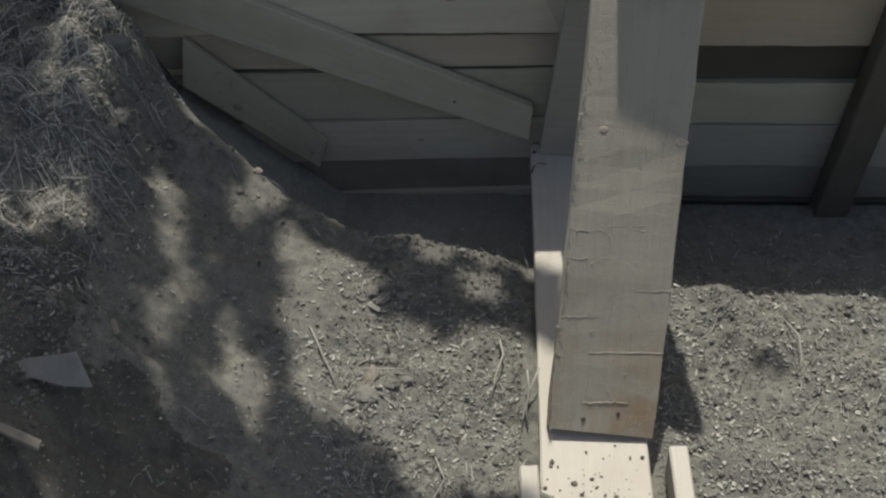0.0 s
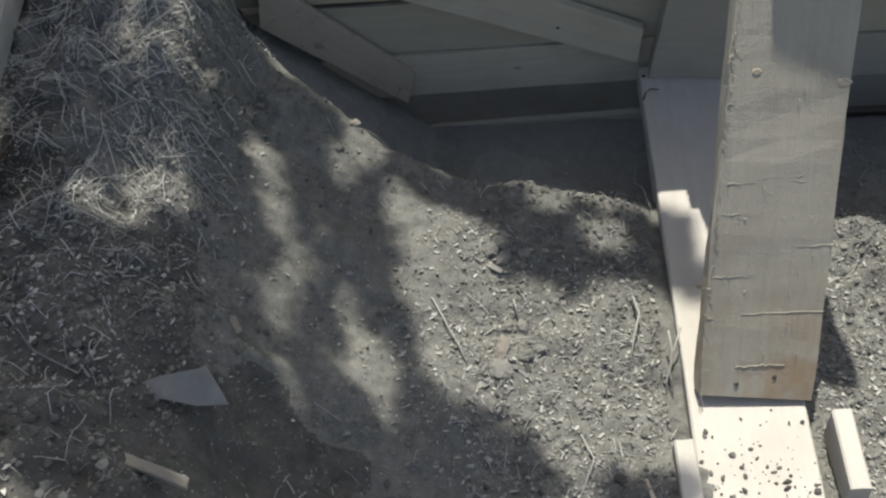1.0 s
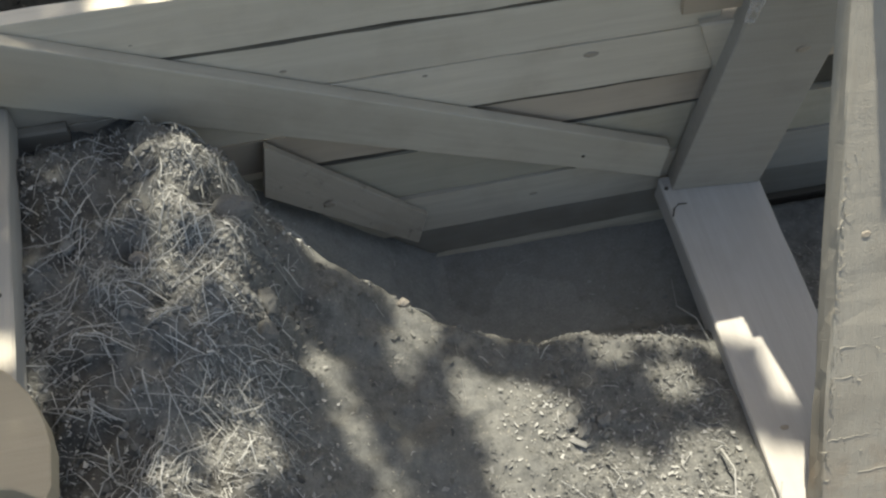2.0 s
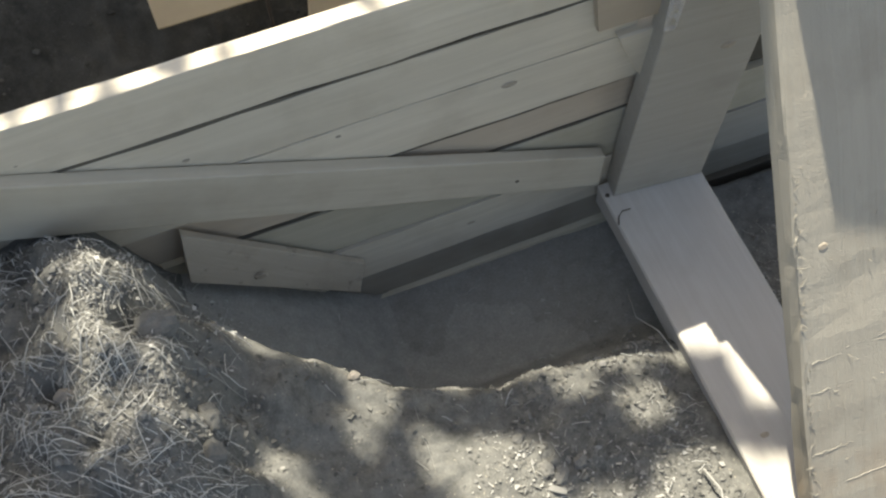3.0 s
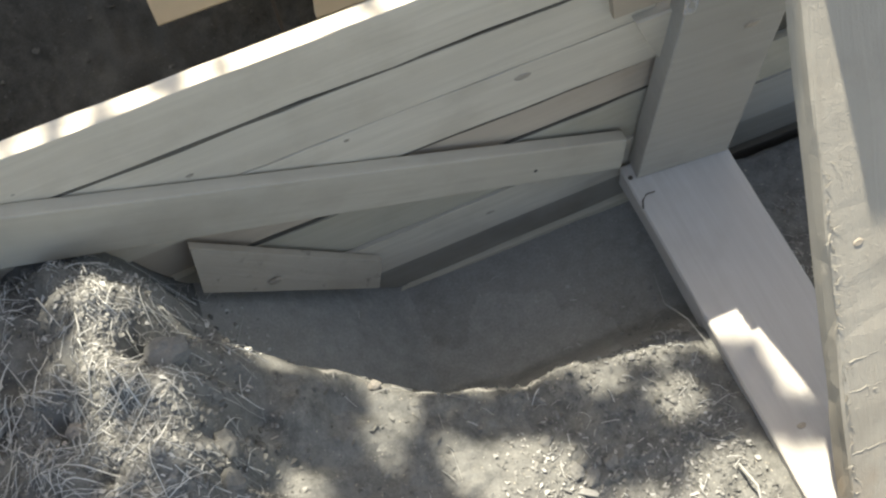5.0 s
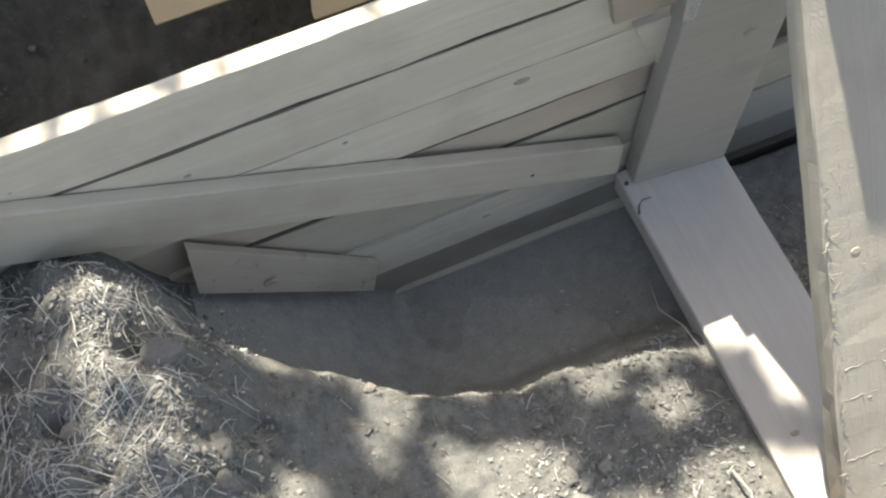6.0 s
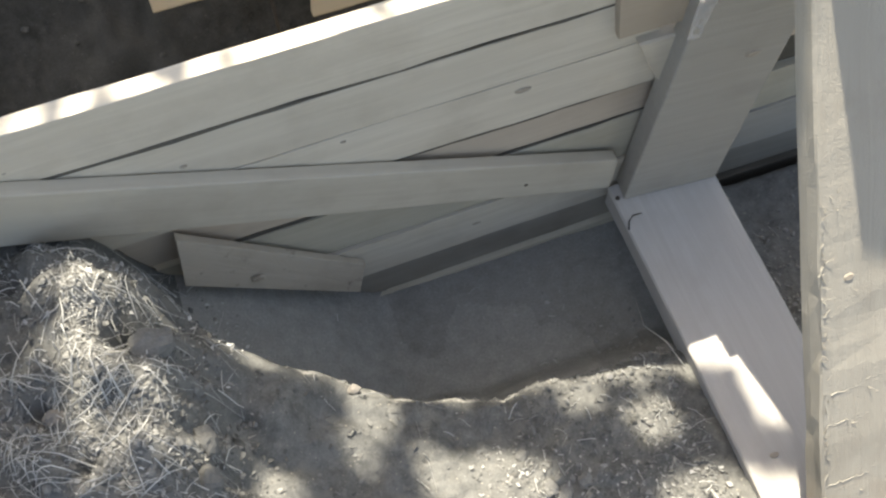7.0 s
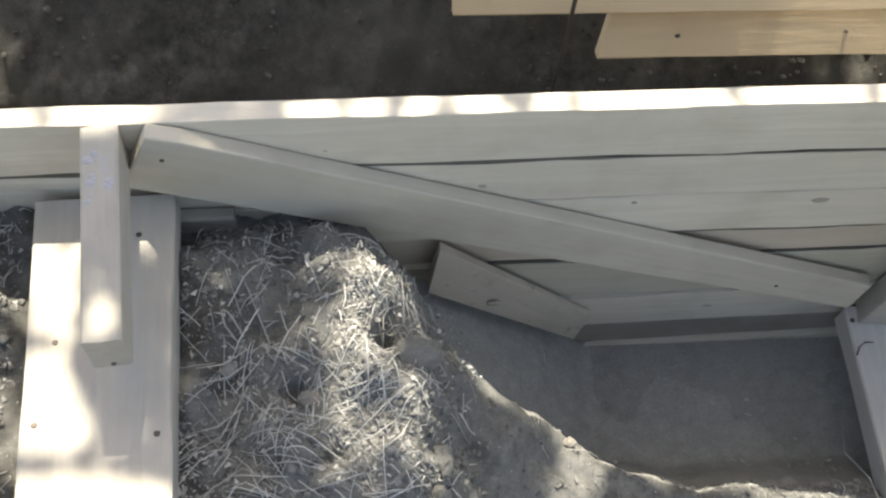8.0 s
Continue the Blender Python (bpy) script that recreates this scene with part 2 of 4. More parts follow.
def ground_height(x, y, rough=True):
    x, y = np.asarray(x, float), np.asarray(y, float)
    w = 0.03 * vnoise(x, y, 0.11, 11)
    z = np.interp(x + w, BASE_X, BASE_Z)
    z = z + (0.12 - z) * smooth(-1.1, -2.6, y) + 0.05 * smooth(2.0, 5.0, np.hypot(x, y)) * vnoise(x, y, 0.9, 16)
    z = z + np.clip(-y - 0.45, 0, 0.5) * 0.22 * smooth(-0.42, -0.62, x) * smooth(-2.6, -1.2, y)
    z = z + 0.02 * smooth(-0.66, -0.72, y) * smooth(-0.1, 0.0, x) * smooth(0.3, 0.15, x) * smooth(-1.6, -1.0, y)
    crest = np.interp(x, CREST_X, CREST_Y) + 0.008 * vnoise(x, y, 0.05, 12) + 0.003 * vnoise(x, y, 0.012, 25)
    floor = np.clip(0.10 - (x + 0.577) * 1.02, -0.129 - 0.035 * smooth(0.14, 0.24, x), 0.3)
    t = (y - crest) / np.maximum(-crest, 0.02)
    cut = smooth(-0.02, 0.34, t) * smooth(-0.70, -0.60, x)
    z = z * (1 - cut) + np.minimum(floor, z) * cut
    # the straw-covered hump beside the wall
    z = z + 0.035 * np.exp(-(((x + 0.665) / 0.06) ** 2 + ((y + 0.13) / 0.09) ** 2))
    z = z + 0.02 * np.exp(-(((x + 0.60) / 0.05) ** 2 + ((y + 0.22) / 0.05) ** 2))
    z = z + 0.03 * np.exp(-(((x + 0.630) / 0.028) ** 2 + ((y + 0.105) / 0.04) ** 2))
    z = z + 0.024 * smooth(-0.58, -0.66, x) * smooth(-0.5, -0.3, y)
    z = z + 0.05 * smooth(-0.552, -0.590, x + 0.02 * vnoise(x, y, 0.03, 20)) * smooth(-0.74, -0.62, x) * smooth(-0.44, -0.36, y) * smooth(-0.15, -0.22, y)
    z = z - 0.035 * smooth(-0.065, -0.012, y) * smooth(-0.58, -0.64, x) * smooth(-0.90, -0.86, x)
    # hollows and lumps in the hump
    for hx, hy, r, d in ((-0.646, -0.172, 0.014, -0.048), (-0.738, -0.226, 0.012, -0.036), (-0.591, -0.246, 0.014, -0.040), (-0.604, -0.280, 0.009, -0.024), (-0.592, -0.172, 0.026, 0.020), (-0.60, -0.285, 0.022, 0.012), (-0.672, -0.12, 0.022, 0.016), (-0.57, -0.215, 0.012, -0.012), (-0.588, -0.208, 0.014, -0.024),
                          (-0.562, -0.252, 0.012, -0.016), (-0.578, -0.305, 0.011, -0.016), (-0.605, -0.245, 0.018, 0.014), (-0.625, -0.215, 0.010, -0.012), (-0.70, -0.30, 0.012, -0.014), (-0.545, -0.205, 0.012, 0.008), (-0.76, -0.16, 0.016, -0.014), (-0.79, -0.30, 0.018, -0.012)):
        z = z + d * np.exp(-(((x - hx) / r) ** 2 + ((y - hy) / r) ** 2))
    # the trench and bank behind the boards
    bank = np.interp(y + 0.03 * vnoise(x, y, 0.12, 13), [0.0, 0.03, 0.22, 0.30, 0.40, 0.56, 0.80, 1.2], [-0.3, -0.45, -0.45, -0.30, -0.04, 0.10, 0.30, 0.38])
    z = np.where(y > 0.012, bank, z)
    if rough:
        near = smooth(3.0, 1.2, np.hypot(x, y))
        soft = 1 - 0.75 * cut * (y < 0.012)
        left = smooth(-0.3, -0.6, x)
        z = z + near * soft * (0.010 * vnoise(x, y, 0.075, 1) + (0.005 + 0.005 * left) * vnoise(x, y, 0.028, 2) + 0.017 * left * vnoise(x, y, 0.037, 5)
                               + 0.0055 * np.abs(vnoise(x, y, 0.013, 3)) + 0.002 * vnoise(x, y, 0.0065, 4))
    return z


def mesh_object(name, verts, faces, mat, parent=None, smoothed=False):
    me = bpy.data.meshes.new(name)
    me.from_pydata(verts, [], faces)
    me.materials.append(mat)
    if smoothed:
        me.shade_smooth()
    ob = new(name, me)
    if parent is not None:
        ob.parent = parent
    return ob


def part(name, bm, mat, parent, label=""):
    me = bpy.data.meshes.new(name)
    bm.to_mesh(me)
    bm.free()
    me.materials.append(mat)
    ob = new(name, me)
    if parent is not None:
        ob.parent = parent
    if label:
        ob["label"] = label
    return ob


def axes(a, b, across):
    """A frame at the middle of a-b with X along it and Y near across."""
    a, b = Vector(a), Vector(b)
    x = (b - a).normalized()
    y = (Vector(across) - Vector(across).dot(x) * x).normalized()
    z = x.cross(y)
    m = Matrix((x, y, z)).transposed().to_4x4()
    m.translation = (a + b) / 2
    return m, (b - a).length


def board_bm(length, w, th, seed, chamfer=0.0025, wave=0.0012, cut=(0, 0)):
    """A sawn board along X: softened edges, slightly uneven, ends cut askew by cut (metres across the width)."""
    rnd = np.random.RandomState(seed)
    bm = bmesh.new()
    steps = max(2, min(60, int(length / 0.03)))
    hw, ht, c = w / 2, th / 2, min(chamfer, th * 0.3)
    ring = [(-hw + c, -ht), (0, -ht), (hw - c, -ht), (hw, -ht + c), (hw, 0), (hw, ht - c), (hw - c, ht), (0, ht), (-hw + c, ht), (-hw, ht - c), (-hw, 0), (-hw, -ht + c)]
    off = rnd.uniform(0, 50)
    loops = []
    for i in range(steps + 1):
        s = i / steps
        x = (s - 0.5) * length
        loop = []
        for k, (yy, zz) in enumerate(ring):
            d = Vector((yy, zz)).normalized()
            q = noise.noise(Vector((x * 9 + off, k * 1.7, off))) * wave + noise.noise(Vector((x * 45, k * 3.1 + off, 7))) * wave * 0.5
            ex = x
            if i == 0:
                ex += cut[0] * yy / w + rnd.uniform(-0.0008, 0.0008)
            if i == steps:
                ex += cut[1] * yy / w + rnd.uniform(-0.0008, 0.0008)
            loop.append(bm.verts.new((ex, yy + d.x * q, zz + d.y * q)))
        loops.append(loop)
    n = len(ring)
    for p, q in zip(loops, loops[1:]):
        for k in range(n):
            bm.faces.new((p[k], p[(k + 1) % n], q[(k + 1) % n], q[k]))
    bm.faces.new(loops[0][::-1])
    bm.faces.new(loops[-1])
    bmesh.ops.recalc_face_normals(bm, faces=bm.faces)
    return bm


def board(name, a, b, across, w, th, mat, seed=1, parent=None, label="", **kw):
    m, length = axes(a, b, across)
    ob = part(name, board_bm(length, w, th, seed, **kw), mat, parent, label)
    ob.matrix_world = m
    return ob


def prism(name, outline, th, m, mat, parent=None, label="", bevel=0.0025):
    """A flat board of any outline in its own XY plane, th thick along Z."""
    bm = bmesh.new()
    low = [bm.verts.new((u, v, -th / 2)) for u, v in outline]
    face = bm.faces.new(low)
    out = bmesh.ops.extrude_face_region(bm, geom=[face])
    for v in (g for g in out["geom"] if isinstance(g, bmesh.types.BMVert)):
        v.co.z += th
    bmesh.ops.recalc_face_normals(bm, faces=bm.faces)
    bmesh.ops.bevel(bm, geom=list(bm.edges), offset=bevel, segments=2, profile=0.6, affect="EDGES")
    ob = part(name, bm, mat, parent, label)
    ob.matrix_world = m
    return ob


def disc(name, place, normal, r, h, mat, parent, squash=1.0, seed=0):
    """A small domed disc, a nail head or a knot, proud of a surface by h."""
    rnd = np.random.RandomState(seed)
    bm = bmesh.new()
    k = 10
    rim = [bm.verts.new((r * (1 + rnd.uniform(-0.12, 0.12)) * math.cos(a), r * squash * (1 + rnd.uniform(-0.12, 0.12)) * math.sin(a), -0.001)) for a in (math.tau * i / k for i in range(k))]
    top = bm.verts.new((0, 0, h))
    mid = [bm.verts.new((v.co.x * 0.75, v.co.y * 0.75, h * 0.85)) for v in rim]
    for i in range(k):
        j = (i + 1) % k
        bm.faces.new((rim[i], rim[j], mid[j], mid[i]))
        bm.faces.new((mid[i], mid[j], top))
    ob = part(name, bm, mat, None)
    q = Vector(normal).to_track_quat("Z", "Y").to_matrix().to_4x4()
    q.translation = place
    ob.matrix_world = q
    if parent is not None:
        bpy.context.view_layer.update()
        ob.parent = parent
        ob.matrix_parent_inverse = parent.matrix_world.inverted()
    return ob


# ---- ground ----
def spread(lo, hi, step, far, grow=1.25):
    mid = list(np.arange(lo, hi + step / 2, step))
    out, d, v = [], step, mid[-1]
    while v < far:
        d *= grow
        v += d
        out.append(v)
    inn, d, v = [], step, mid[0]
    while v > -far:
        d *= grow
        v -= d
        inn.append(v)
    return np.array(inn[::-1] + mid + out)


gx = spread(-1.2, 0.75, 0.005, 300)
gy = np.concatenate([spread(-1.05, 0.0, 0.005, 300)[: -len([v for v in spread(-1.05, 0.0, 0.005, 300) if v > 0.001])], np.array([0.008, 0.016, 0.024]), np.arange(0.035, 0.9, 0.01), spread(0.0, 0.9, 0.02, 300)[spread(0.0, 0.9, 0.02, 300) > 0.905]])
GX, GY = np.meshgrid(gx, gy)
GZ = ground_height(GX, GY)
nx, ny = len(gx), len(gy)
verts = np.stack([GX.ravel(), GY.ravel(), GZ.ravel()], 1).tolist()
ii, jj = np.meshgrid(np.arange(nx - 1), np.arange(ny - 1))
base = (jj * nx + ii).ravel()
faces = np.stack([base, base + 1, base + nx + 1, base + nx], 1).tolist()
ground = mesh_object("ground", verts, faces, SOIL, smoothed=True)
ground.data.materials.append(BOUNCE_SOIL)
fx, fy = (GX[:-1, :-1] + 0.0025).ravel(), (GY[:-1, :-1] + 0.0025).ravel()
crest = np.interp(fx, CREST_X, CREST_Y)
dug = (fx > -0.60) & (fx < 0.9) & (fy < 0.012) & (fy > crest + 0.012 + 0.010 * vnoise(fx, fy, 0.02, 14))
# faces behind the wall take a much darker soil colour
ground.data.materials.append(BANK_SOIL)
ground.data.materials.append(DARKER_SOIL)
ground.data.materials.append(BOUNCE_SOIL_DARK)
# lower left of the soil, coloured darker than the rest
lower = (fx + 0.10 * vnoise(fx, fy, 0.05, 17) < np.interp(fy, [-0.85, -0.70, -0.55, -0.42], [-0.33, -0.50, -0.58, -0.80])) & (fx > -1.3 + 0.2 * vnoise(fx, fy, 0.12, 18)) & (fy > -1.25 + 0.2 * vnoise(fx, fy, 0.1, 19))
# trench floor near the boards and strut, slightly darker than the other trench faces
dark_floor = dug & ((fx > 0.155) | (fy > -0.09 + 0.05 * vnoise(fx, fy, 0.06, 21) - 0.10 * smooth(-0.20, 0.0, fx)) & (fx > -0.34) | (fx > -0.10 + 0.05 * vnoise(fx, fy, 0.03, 22)))
ground.data.polygons.foreach_set("material_index", np.where(fy > 0.03, 2, np.where(lower, 3, np.where(dark_floor & (fx < 0.155), 4, (dug & (fx < 0.155)).astype(np.int32)))).astype(np.int32))
tagged(ground, "dry grey dug soil with a scooped trench along the boards", "ground", kind="structure")

# ---- formwork wall of sawn boards ----
wall = new("wall_north")
tagged(wall, "low formwork wall of horizontal pale sawn pine boards", "formwork wall", kind="structure")
# bottom, top, set back, material, left end, right end, rise per metre
ROWS = [
    (0.4165, 0.508, 0.000, PINE, -2.2, 0.02, 0.0),
    (0.3255, 0.4095, 0.0005, PINE, -2.2, 0.04, 0.0),
    (0.2325, 0.3225, 0.001, PINE, -2.2, 0.09, 0.0),
    (0.158, 0.2275, 0.007, PINE_BROWN, -2.2, 0.09, 0.01),
    (0.050, 0.1525, 0.004, PINE_DULL, -2.2, 0.09, 0.02),
    (-0.045, 0.0470, 0.000, PINE, -2.2, 0.09, 0.03),
    (-0.121, -0.0475, 0.006, PINE_DARK, -2.2, 0.09, 0.04),
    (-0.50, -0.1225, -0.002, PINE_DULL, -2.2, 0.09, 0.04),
    (0.188, 0.2900, 0.030, PINE_TAN, 0.093, 1.3, -0.01),
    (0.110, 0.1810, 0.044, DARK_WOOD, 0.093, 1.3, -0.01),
    (0.018, 0.1070, 0.032, PINE_DULL, 0.093, 1.3, -0.01),
    (-0.081, 0.0150, 0.030, PINE_GREY, 0.093, 1.3, -0.01),
    (-0.163, -0.0840, 0.036, PINE_DARK, 0.093, 1.3, -0.01),
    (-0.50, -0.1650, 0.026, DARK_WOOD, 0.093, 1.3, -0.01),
]
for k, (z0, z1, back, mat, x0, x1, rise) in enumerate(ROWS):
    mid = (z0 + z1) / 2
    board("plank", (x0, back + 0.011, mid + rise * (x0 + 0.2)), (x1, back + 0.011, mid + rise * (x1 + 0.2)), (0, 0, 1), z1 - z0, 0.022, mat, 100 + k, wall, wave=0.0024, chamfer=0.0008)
board("plank", (-0.024, -0.0065, 0.421), (0.9, -0.0065, 0.409), (0, 0, 1), 0.118, 0.014, PINE_TAN, 120, wall, cut=(-0.012, 0))
board("plank", (0.026, -0.001, 0.292), (0.12, -0.001, 0.29), (0, 0, 1), 0.09, 0.022, PINE, 121, wall, cut=(-0.036, 0))
# thin dark strips set into the gaps, painted shade for the seams
for x0, x1, z0, z1, back in ((-2.2, 0.03, 0.4125, 0.4125, 0.0045), (-0.30, 0.05, 0.2300, 0.2315, 0.006), (-0.55, 0.06, 0.1525, 0.1605, 0.009)):
    board("bark_edge", (x0, back, z0), (x1, back, z1), (0, 0, 1), 0.0055 if z0 > 0.2 else 0.003, 0.008, DARK_WOOD, int(700 * z0), wall, "dark strip standing in for the shade between two boards", wave=0.003, chamfer=0.0005)
# unseen dark board, added behind the top seam to stop light leaking through
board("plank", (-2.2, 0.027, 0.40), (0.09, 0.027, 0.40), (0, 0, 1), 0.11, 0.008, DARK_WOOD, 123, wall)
board("plank", (-2.2, -0.0085, 0.313), (-0.805, -0.0085, 0.313), (0, 0, 1), 0.046, 0.016, PINE_DARK, 122, wall)

# ---- right-hand shoring frame: upright, ground strut, raking brace ----
outline = [(0.014, 0.0), (0.149, 0.0), (0.271, 0.94), (0.125, 0.93)]
upright = prism("upright_post", [(x - 0.1, z - 0.4) for x, z in outline], 0.036, pose(0.1, -0.0245, 0.4, 90, 0, -4.5), PINE_GREY, bevel=0.003)
tagged(upright, "wide weathered pine upright standing against the boards", "timber post")
strut = board("ground_strut", (0.074, -0.008, -0.0225), (0.092, -0.80, -0.0225), (1, 0, 0), 0.15, 0.045, PINE_CREAM, 202)
tagged(strut, "flat pine strut plank lying from post to stakes, dirt-speckled end", "timber strut")
BR_A, BR_UP = Vector((0.096, -0.634, 0.0)), Vector((0.115, 0.80, 1.0)).normalized()
BR_N = BR_UP.cross(Vector((1, 0, 0))).normalized()
if BR_N.z < 0:
    BR_N = -BR_N
BR_TH = 0.040
brace = board("raking_brace", BR_A - BR_N * BR_TH / 2 + BR_UP * 0.016, BR_A - BR_N * BR_TH / 2 + BR_UP * 0.94, (1, 0, 0), 0.148, BR_TH, PINE_DIRTY, 203, wave=0.0028)
# the foot is cut to sit on the strut
foot_in = brace.matrix_world.inverted()
for v in brace.data.vertices:
    w = brace.matrix_world @ v.co
    if w.z < 0.0005:
        v.co = foot_in @ (w + BR_UP * ((0.0005 - w.z) / BR_UP.z))
tagged(brace, "thick rough-sawn pine raking brace footed on the strut", "timber brace")

# ---- diagonal board on the wall ----
dirn = Vector((0.91, 0, -0.40)).normalized()
mdiag = Matrix((dirn, Vector((-dirn.z, 0, dirn.x)), dirn.cross(Vector((-dirn.z, 0, dirn.x))))).transposed().to_4x4()
mdiag.translation = Vector((-0.45, -0.0105, 0.30))
inv = mdiag.inverted()
outline = [(-0.910, 0.419), (-0.870, 0.512), (-0.838, 0.502), (0.003, 0.090), (-0.004, 0.018)]
diag = prism("diagonal_board", [tuple((inv @ Vector((x, -0.0105, z)))[:2]) for x, z in outline], 0.0185, mdiag, PINE_OLIVE)
tagged(diag, "long pale pine board nailed diagonally across the formwork wall", "timber board")

# ---- short board on the slope at the foot of the wall ----
dirn = Vector((0.66, 0, -0.72)).normalized()
mb = Matrix((dirn, Vector((-dirn.z, 0, dirn.x)), dirn.cross(Vector((-dirn.z, 0, dirn.x))))).transposed().to_4x4()
mb.translation = Vector((-0.47, -0.0165, 0.07))
inv = mb.inverted()
outline = [(-0.574, 0.235), (-0.360, 0.010), (-0.378, -0.042), (-0.587, 0.148)]
short = prism("short_board", [tuple((inv @ Vector((x, -0.0145, z)))[:2]) for x, z in outline], 0.028, mb, PINE_SOILED, bevel=0.0012)
for v in short.data.vertices:
    if v.co.z > 0:
        v.co.z -= 0.018 * min(max((v.co.y + 0.03) / 0.07, 0.0), 1.0)
tagged(short, "short sawn pine board fixed at a slope above the soil", "timber board")

# ---- left-hand strut, batten and offcut ----
plank_left = board("ground_strut", (-0.935, -0.012, 0.363), (-0.918, -0.537, 0.363), (1, 0, 0), 0.146, 0.044, PINE_GREY, 211)
tagged(plank_left, "pale pine strut plank lying flat on the straw beside the wall", "timber strut")
batten = board("batten", (-0.915, -0.002, 0.480), (-0.8975, -0.229, 0.480), (1, 0, 0), 0.036, 0.06, PINE_GREY, 212)
tagged(batten, "short square pine batten jutting out from the top board", "timber batten")
outline = [(-1.08, -0.37), (-0.93, -0.342), (-0.875, -0.365), (-0.846, -0.391), (-0.826, -0.418), (-0.812, -0.450), (-0.806, -0.478), (-0.806, -0.520), (-0.812, -0.534), (-0.842, -0.517), (-1.08, -0.475)]
off = prism("offcut", [(x + 0.95, y + 0.4) for x, y in outline], 0.03, Matrix.Translation((-0.95, -0.4, 0.4005)), PINE_WARM)
tagged(off, "yellowish pine offcut with a rounded end lying on the strut", "timber offcut")

# ---- stakes beside the strut end ----
for a, b in (((0.202, -0.648, -0.04), (0.206, -0.757, -0.04)), ((-0.002, -0.690, -0.03), (0.004, -0.84, -0.03))):
    s = board("stake", a, b, (0, 0, 1), 0.12, 0.026, PINE_CREAM, 220)
    tagged(s, "fresh cream pine stake board set on edge in the soil", "stake", "stakes beside the strut")

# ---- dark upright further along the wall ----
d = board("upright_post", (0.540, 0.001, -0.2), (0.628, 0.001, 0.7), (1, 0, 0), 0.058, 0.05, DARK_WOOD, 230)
tagged(d, "dark narrow upright standing against the boards", "timber post")

# ---- formwork boards on the far side of the trench ----
far = new("wall_far")
tagged(far, "opposite formwork wall of yellowish pine boards over the trench", "formwork wall", kind="structure")
# leaned back and coloured brighter, in place of warm light bounced onto them
board("plank", (-0.305, 0.405, 0.104), (1.4, 0.385, 0.097), (0, 0.5, 0.866), 0.094, 0.024, PINE_GLOW, 240, far, cut=(0.02, 0))
board("plank", (-0.53, 0.425, 0.197), (1.4, 0.40, 0.190), (0, 0.5, 0.866), 0.105, 0.024, PINE_GLOW, 241, far)


# ---- knots, nails and nail holes on the timber ----
def on_brace(u, h):
    """A place on the brace's upper face, u across and h metres up."""
    return BR_A + BR_UP * (h / BR_UP.z) + Vector((u, 0, 0)) + BR_N * 0.0005


for u, h, r in ((-0.040, 0.341, 0.007), (0.0645, 0.327, 0.010), (0.006, 0.2385, 0.008)):
    disc("knot", on_brace(u, h), BR_N, r, 0.0002, KNOT, brace, 0.6, int(h * 100))
bm = bmesh.new()
rr = np.random.RandomState(88)
for u0, u1, h in ((-0.063, 0.035, 0.234), (-0.067, 0.024, 0.204), (0.008, 0.076, 0.1695), (-0.07, -0.019, 0.141), (-0.029, 0.073, 0.102), (-0.02, 0.03, 0.239), (-0.029, 0.033, 0.047)):
    us = np.linspace(u0, u1, 14)
    rows = []
    for u in us:
        q = on_brace(u, h + rr.normal(0, 0.0006))
        w, t = rr.uniform(0.0005, 0.0014), rr.uniform(0.0001, 0.0007)
        rows.append([bm.verts.new(q - BR_UP * w - BR_N * 0.001), bm.verts.new(q + BR_N * t), bm.verts.new(q + BR_UP * w - BR_N * 0.001)])
    for a, b in zip(rows, rows[1:]):
        bm.faces.new((a[0], b[0], b[1], a[1]))
        bm.faces.new((a[1], b[1], b[2], a[2]))
for k in range(150):
    edge = k < 90
    q = on_brace(-0.0735 + abs(rr.normal(0, 0.004)) if edge else rr.uniform(-0.065, 0.07), rr.uniform(0.01, 0.42))
    d = (BR_UP * rr.normal(0, 1) + Vector((rr.normal(0, 0.6), 0, 0)) + BR_N * abs(rr.normal(0, 0.35))).normalized()
    ln, w = (rr.uniform(0.004, 0.016) if edge else rr.uniform(0.002, 0.007)), rr.uniform(0.0003, 0.0008)
    o = d.cross(BR_N).normalized() * w
    a, b, c, e = bm.verts.new(q - o), bm.verts.new(q + o), bm.verts.new(q + BR_N * w * 1.5), bm.verts.new(q + d * ln + BR_N * 0.001)
    for f in ((a, b, e), (b, c, e), (c, a, e)):
        bm.faces.new(f)
fuzz = tagged(part("splinter_fuzz", bm, PINE_DIRTY, None), kind="stuff")
fuzz.parent = brace
fuzz.matrix_parent_inverse = brace.matrix_world.inverted()
for u, h in ((0.0216, 0.034), (-0.0258, 0.0275)):
    disc("nail_hole", on_brace(u, h), BR_N, 0.0035, 0.0006, NAIL, brace, 1.0, int(h * 1000))
disc("knot", (0.049, -0.440, 0.0003), (0, 0, 1), 0.008, 0.001, KNOT, strut, 0.6, 5)
disc("nail_head", (0.006, -0.030, 0.0003), (0, 0, 1), 0.004, 0.0012, NAIL, strut, 1.0, 6)
disc("knot", (0.145, -0.0470, 0.300), (0, -1, 0), 0.011, 0.001, KNOT, upright, 0.6, 8)
for x, y in ((-0.973, -0.176), (-0.897, -0.058), (-0.868, -0.275), (-0.986, -0.262)):
    disc("nail_head", (x, y, 0.3855), (0, 0, 1), 0.0036, 0.0010, NAIL, plank_left, 1.0, int(-x * 100))
rr = np.random.RandomState(93)
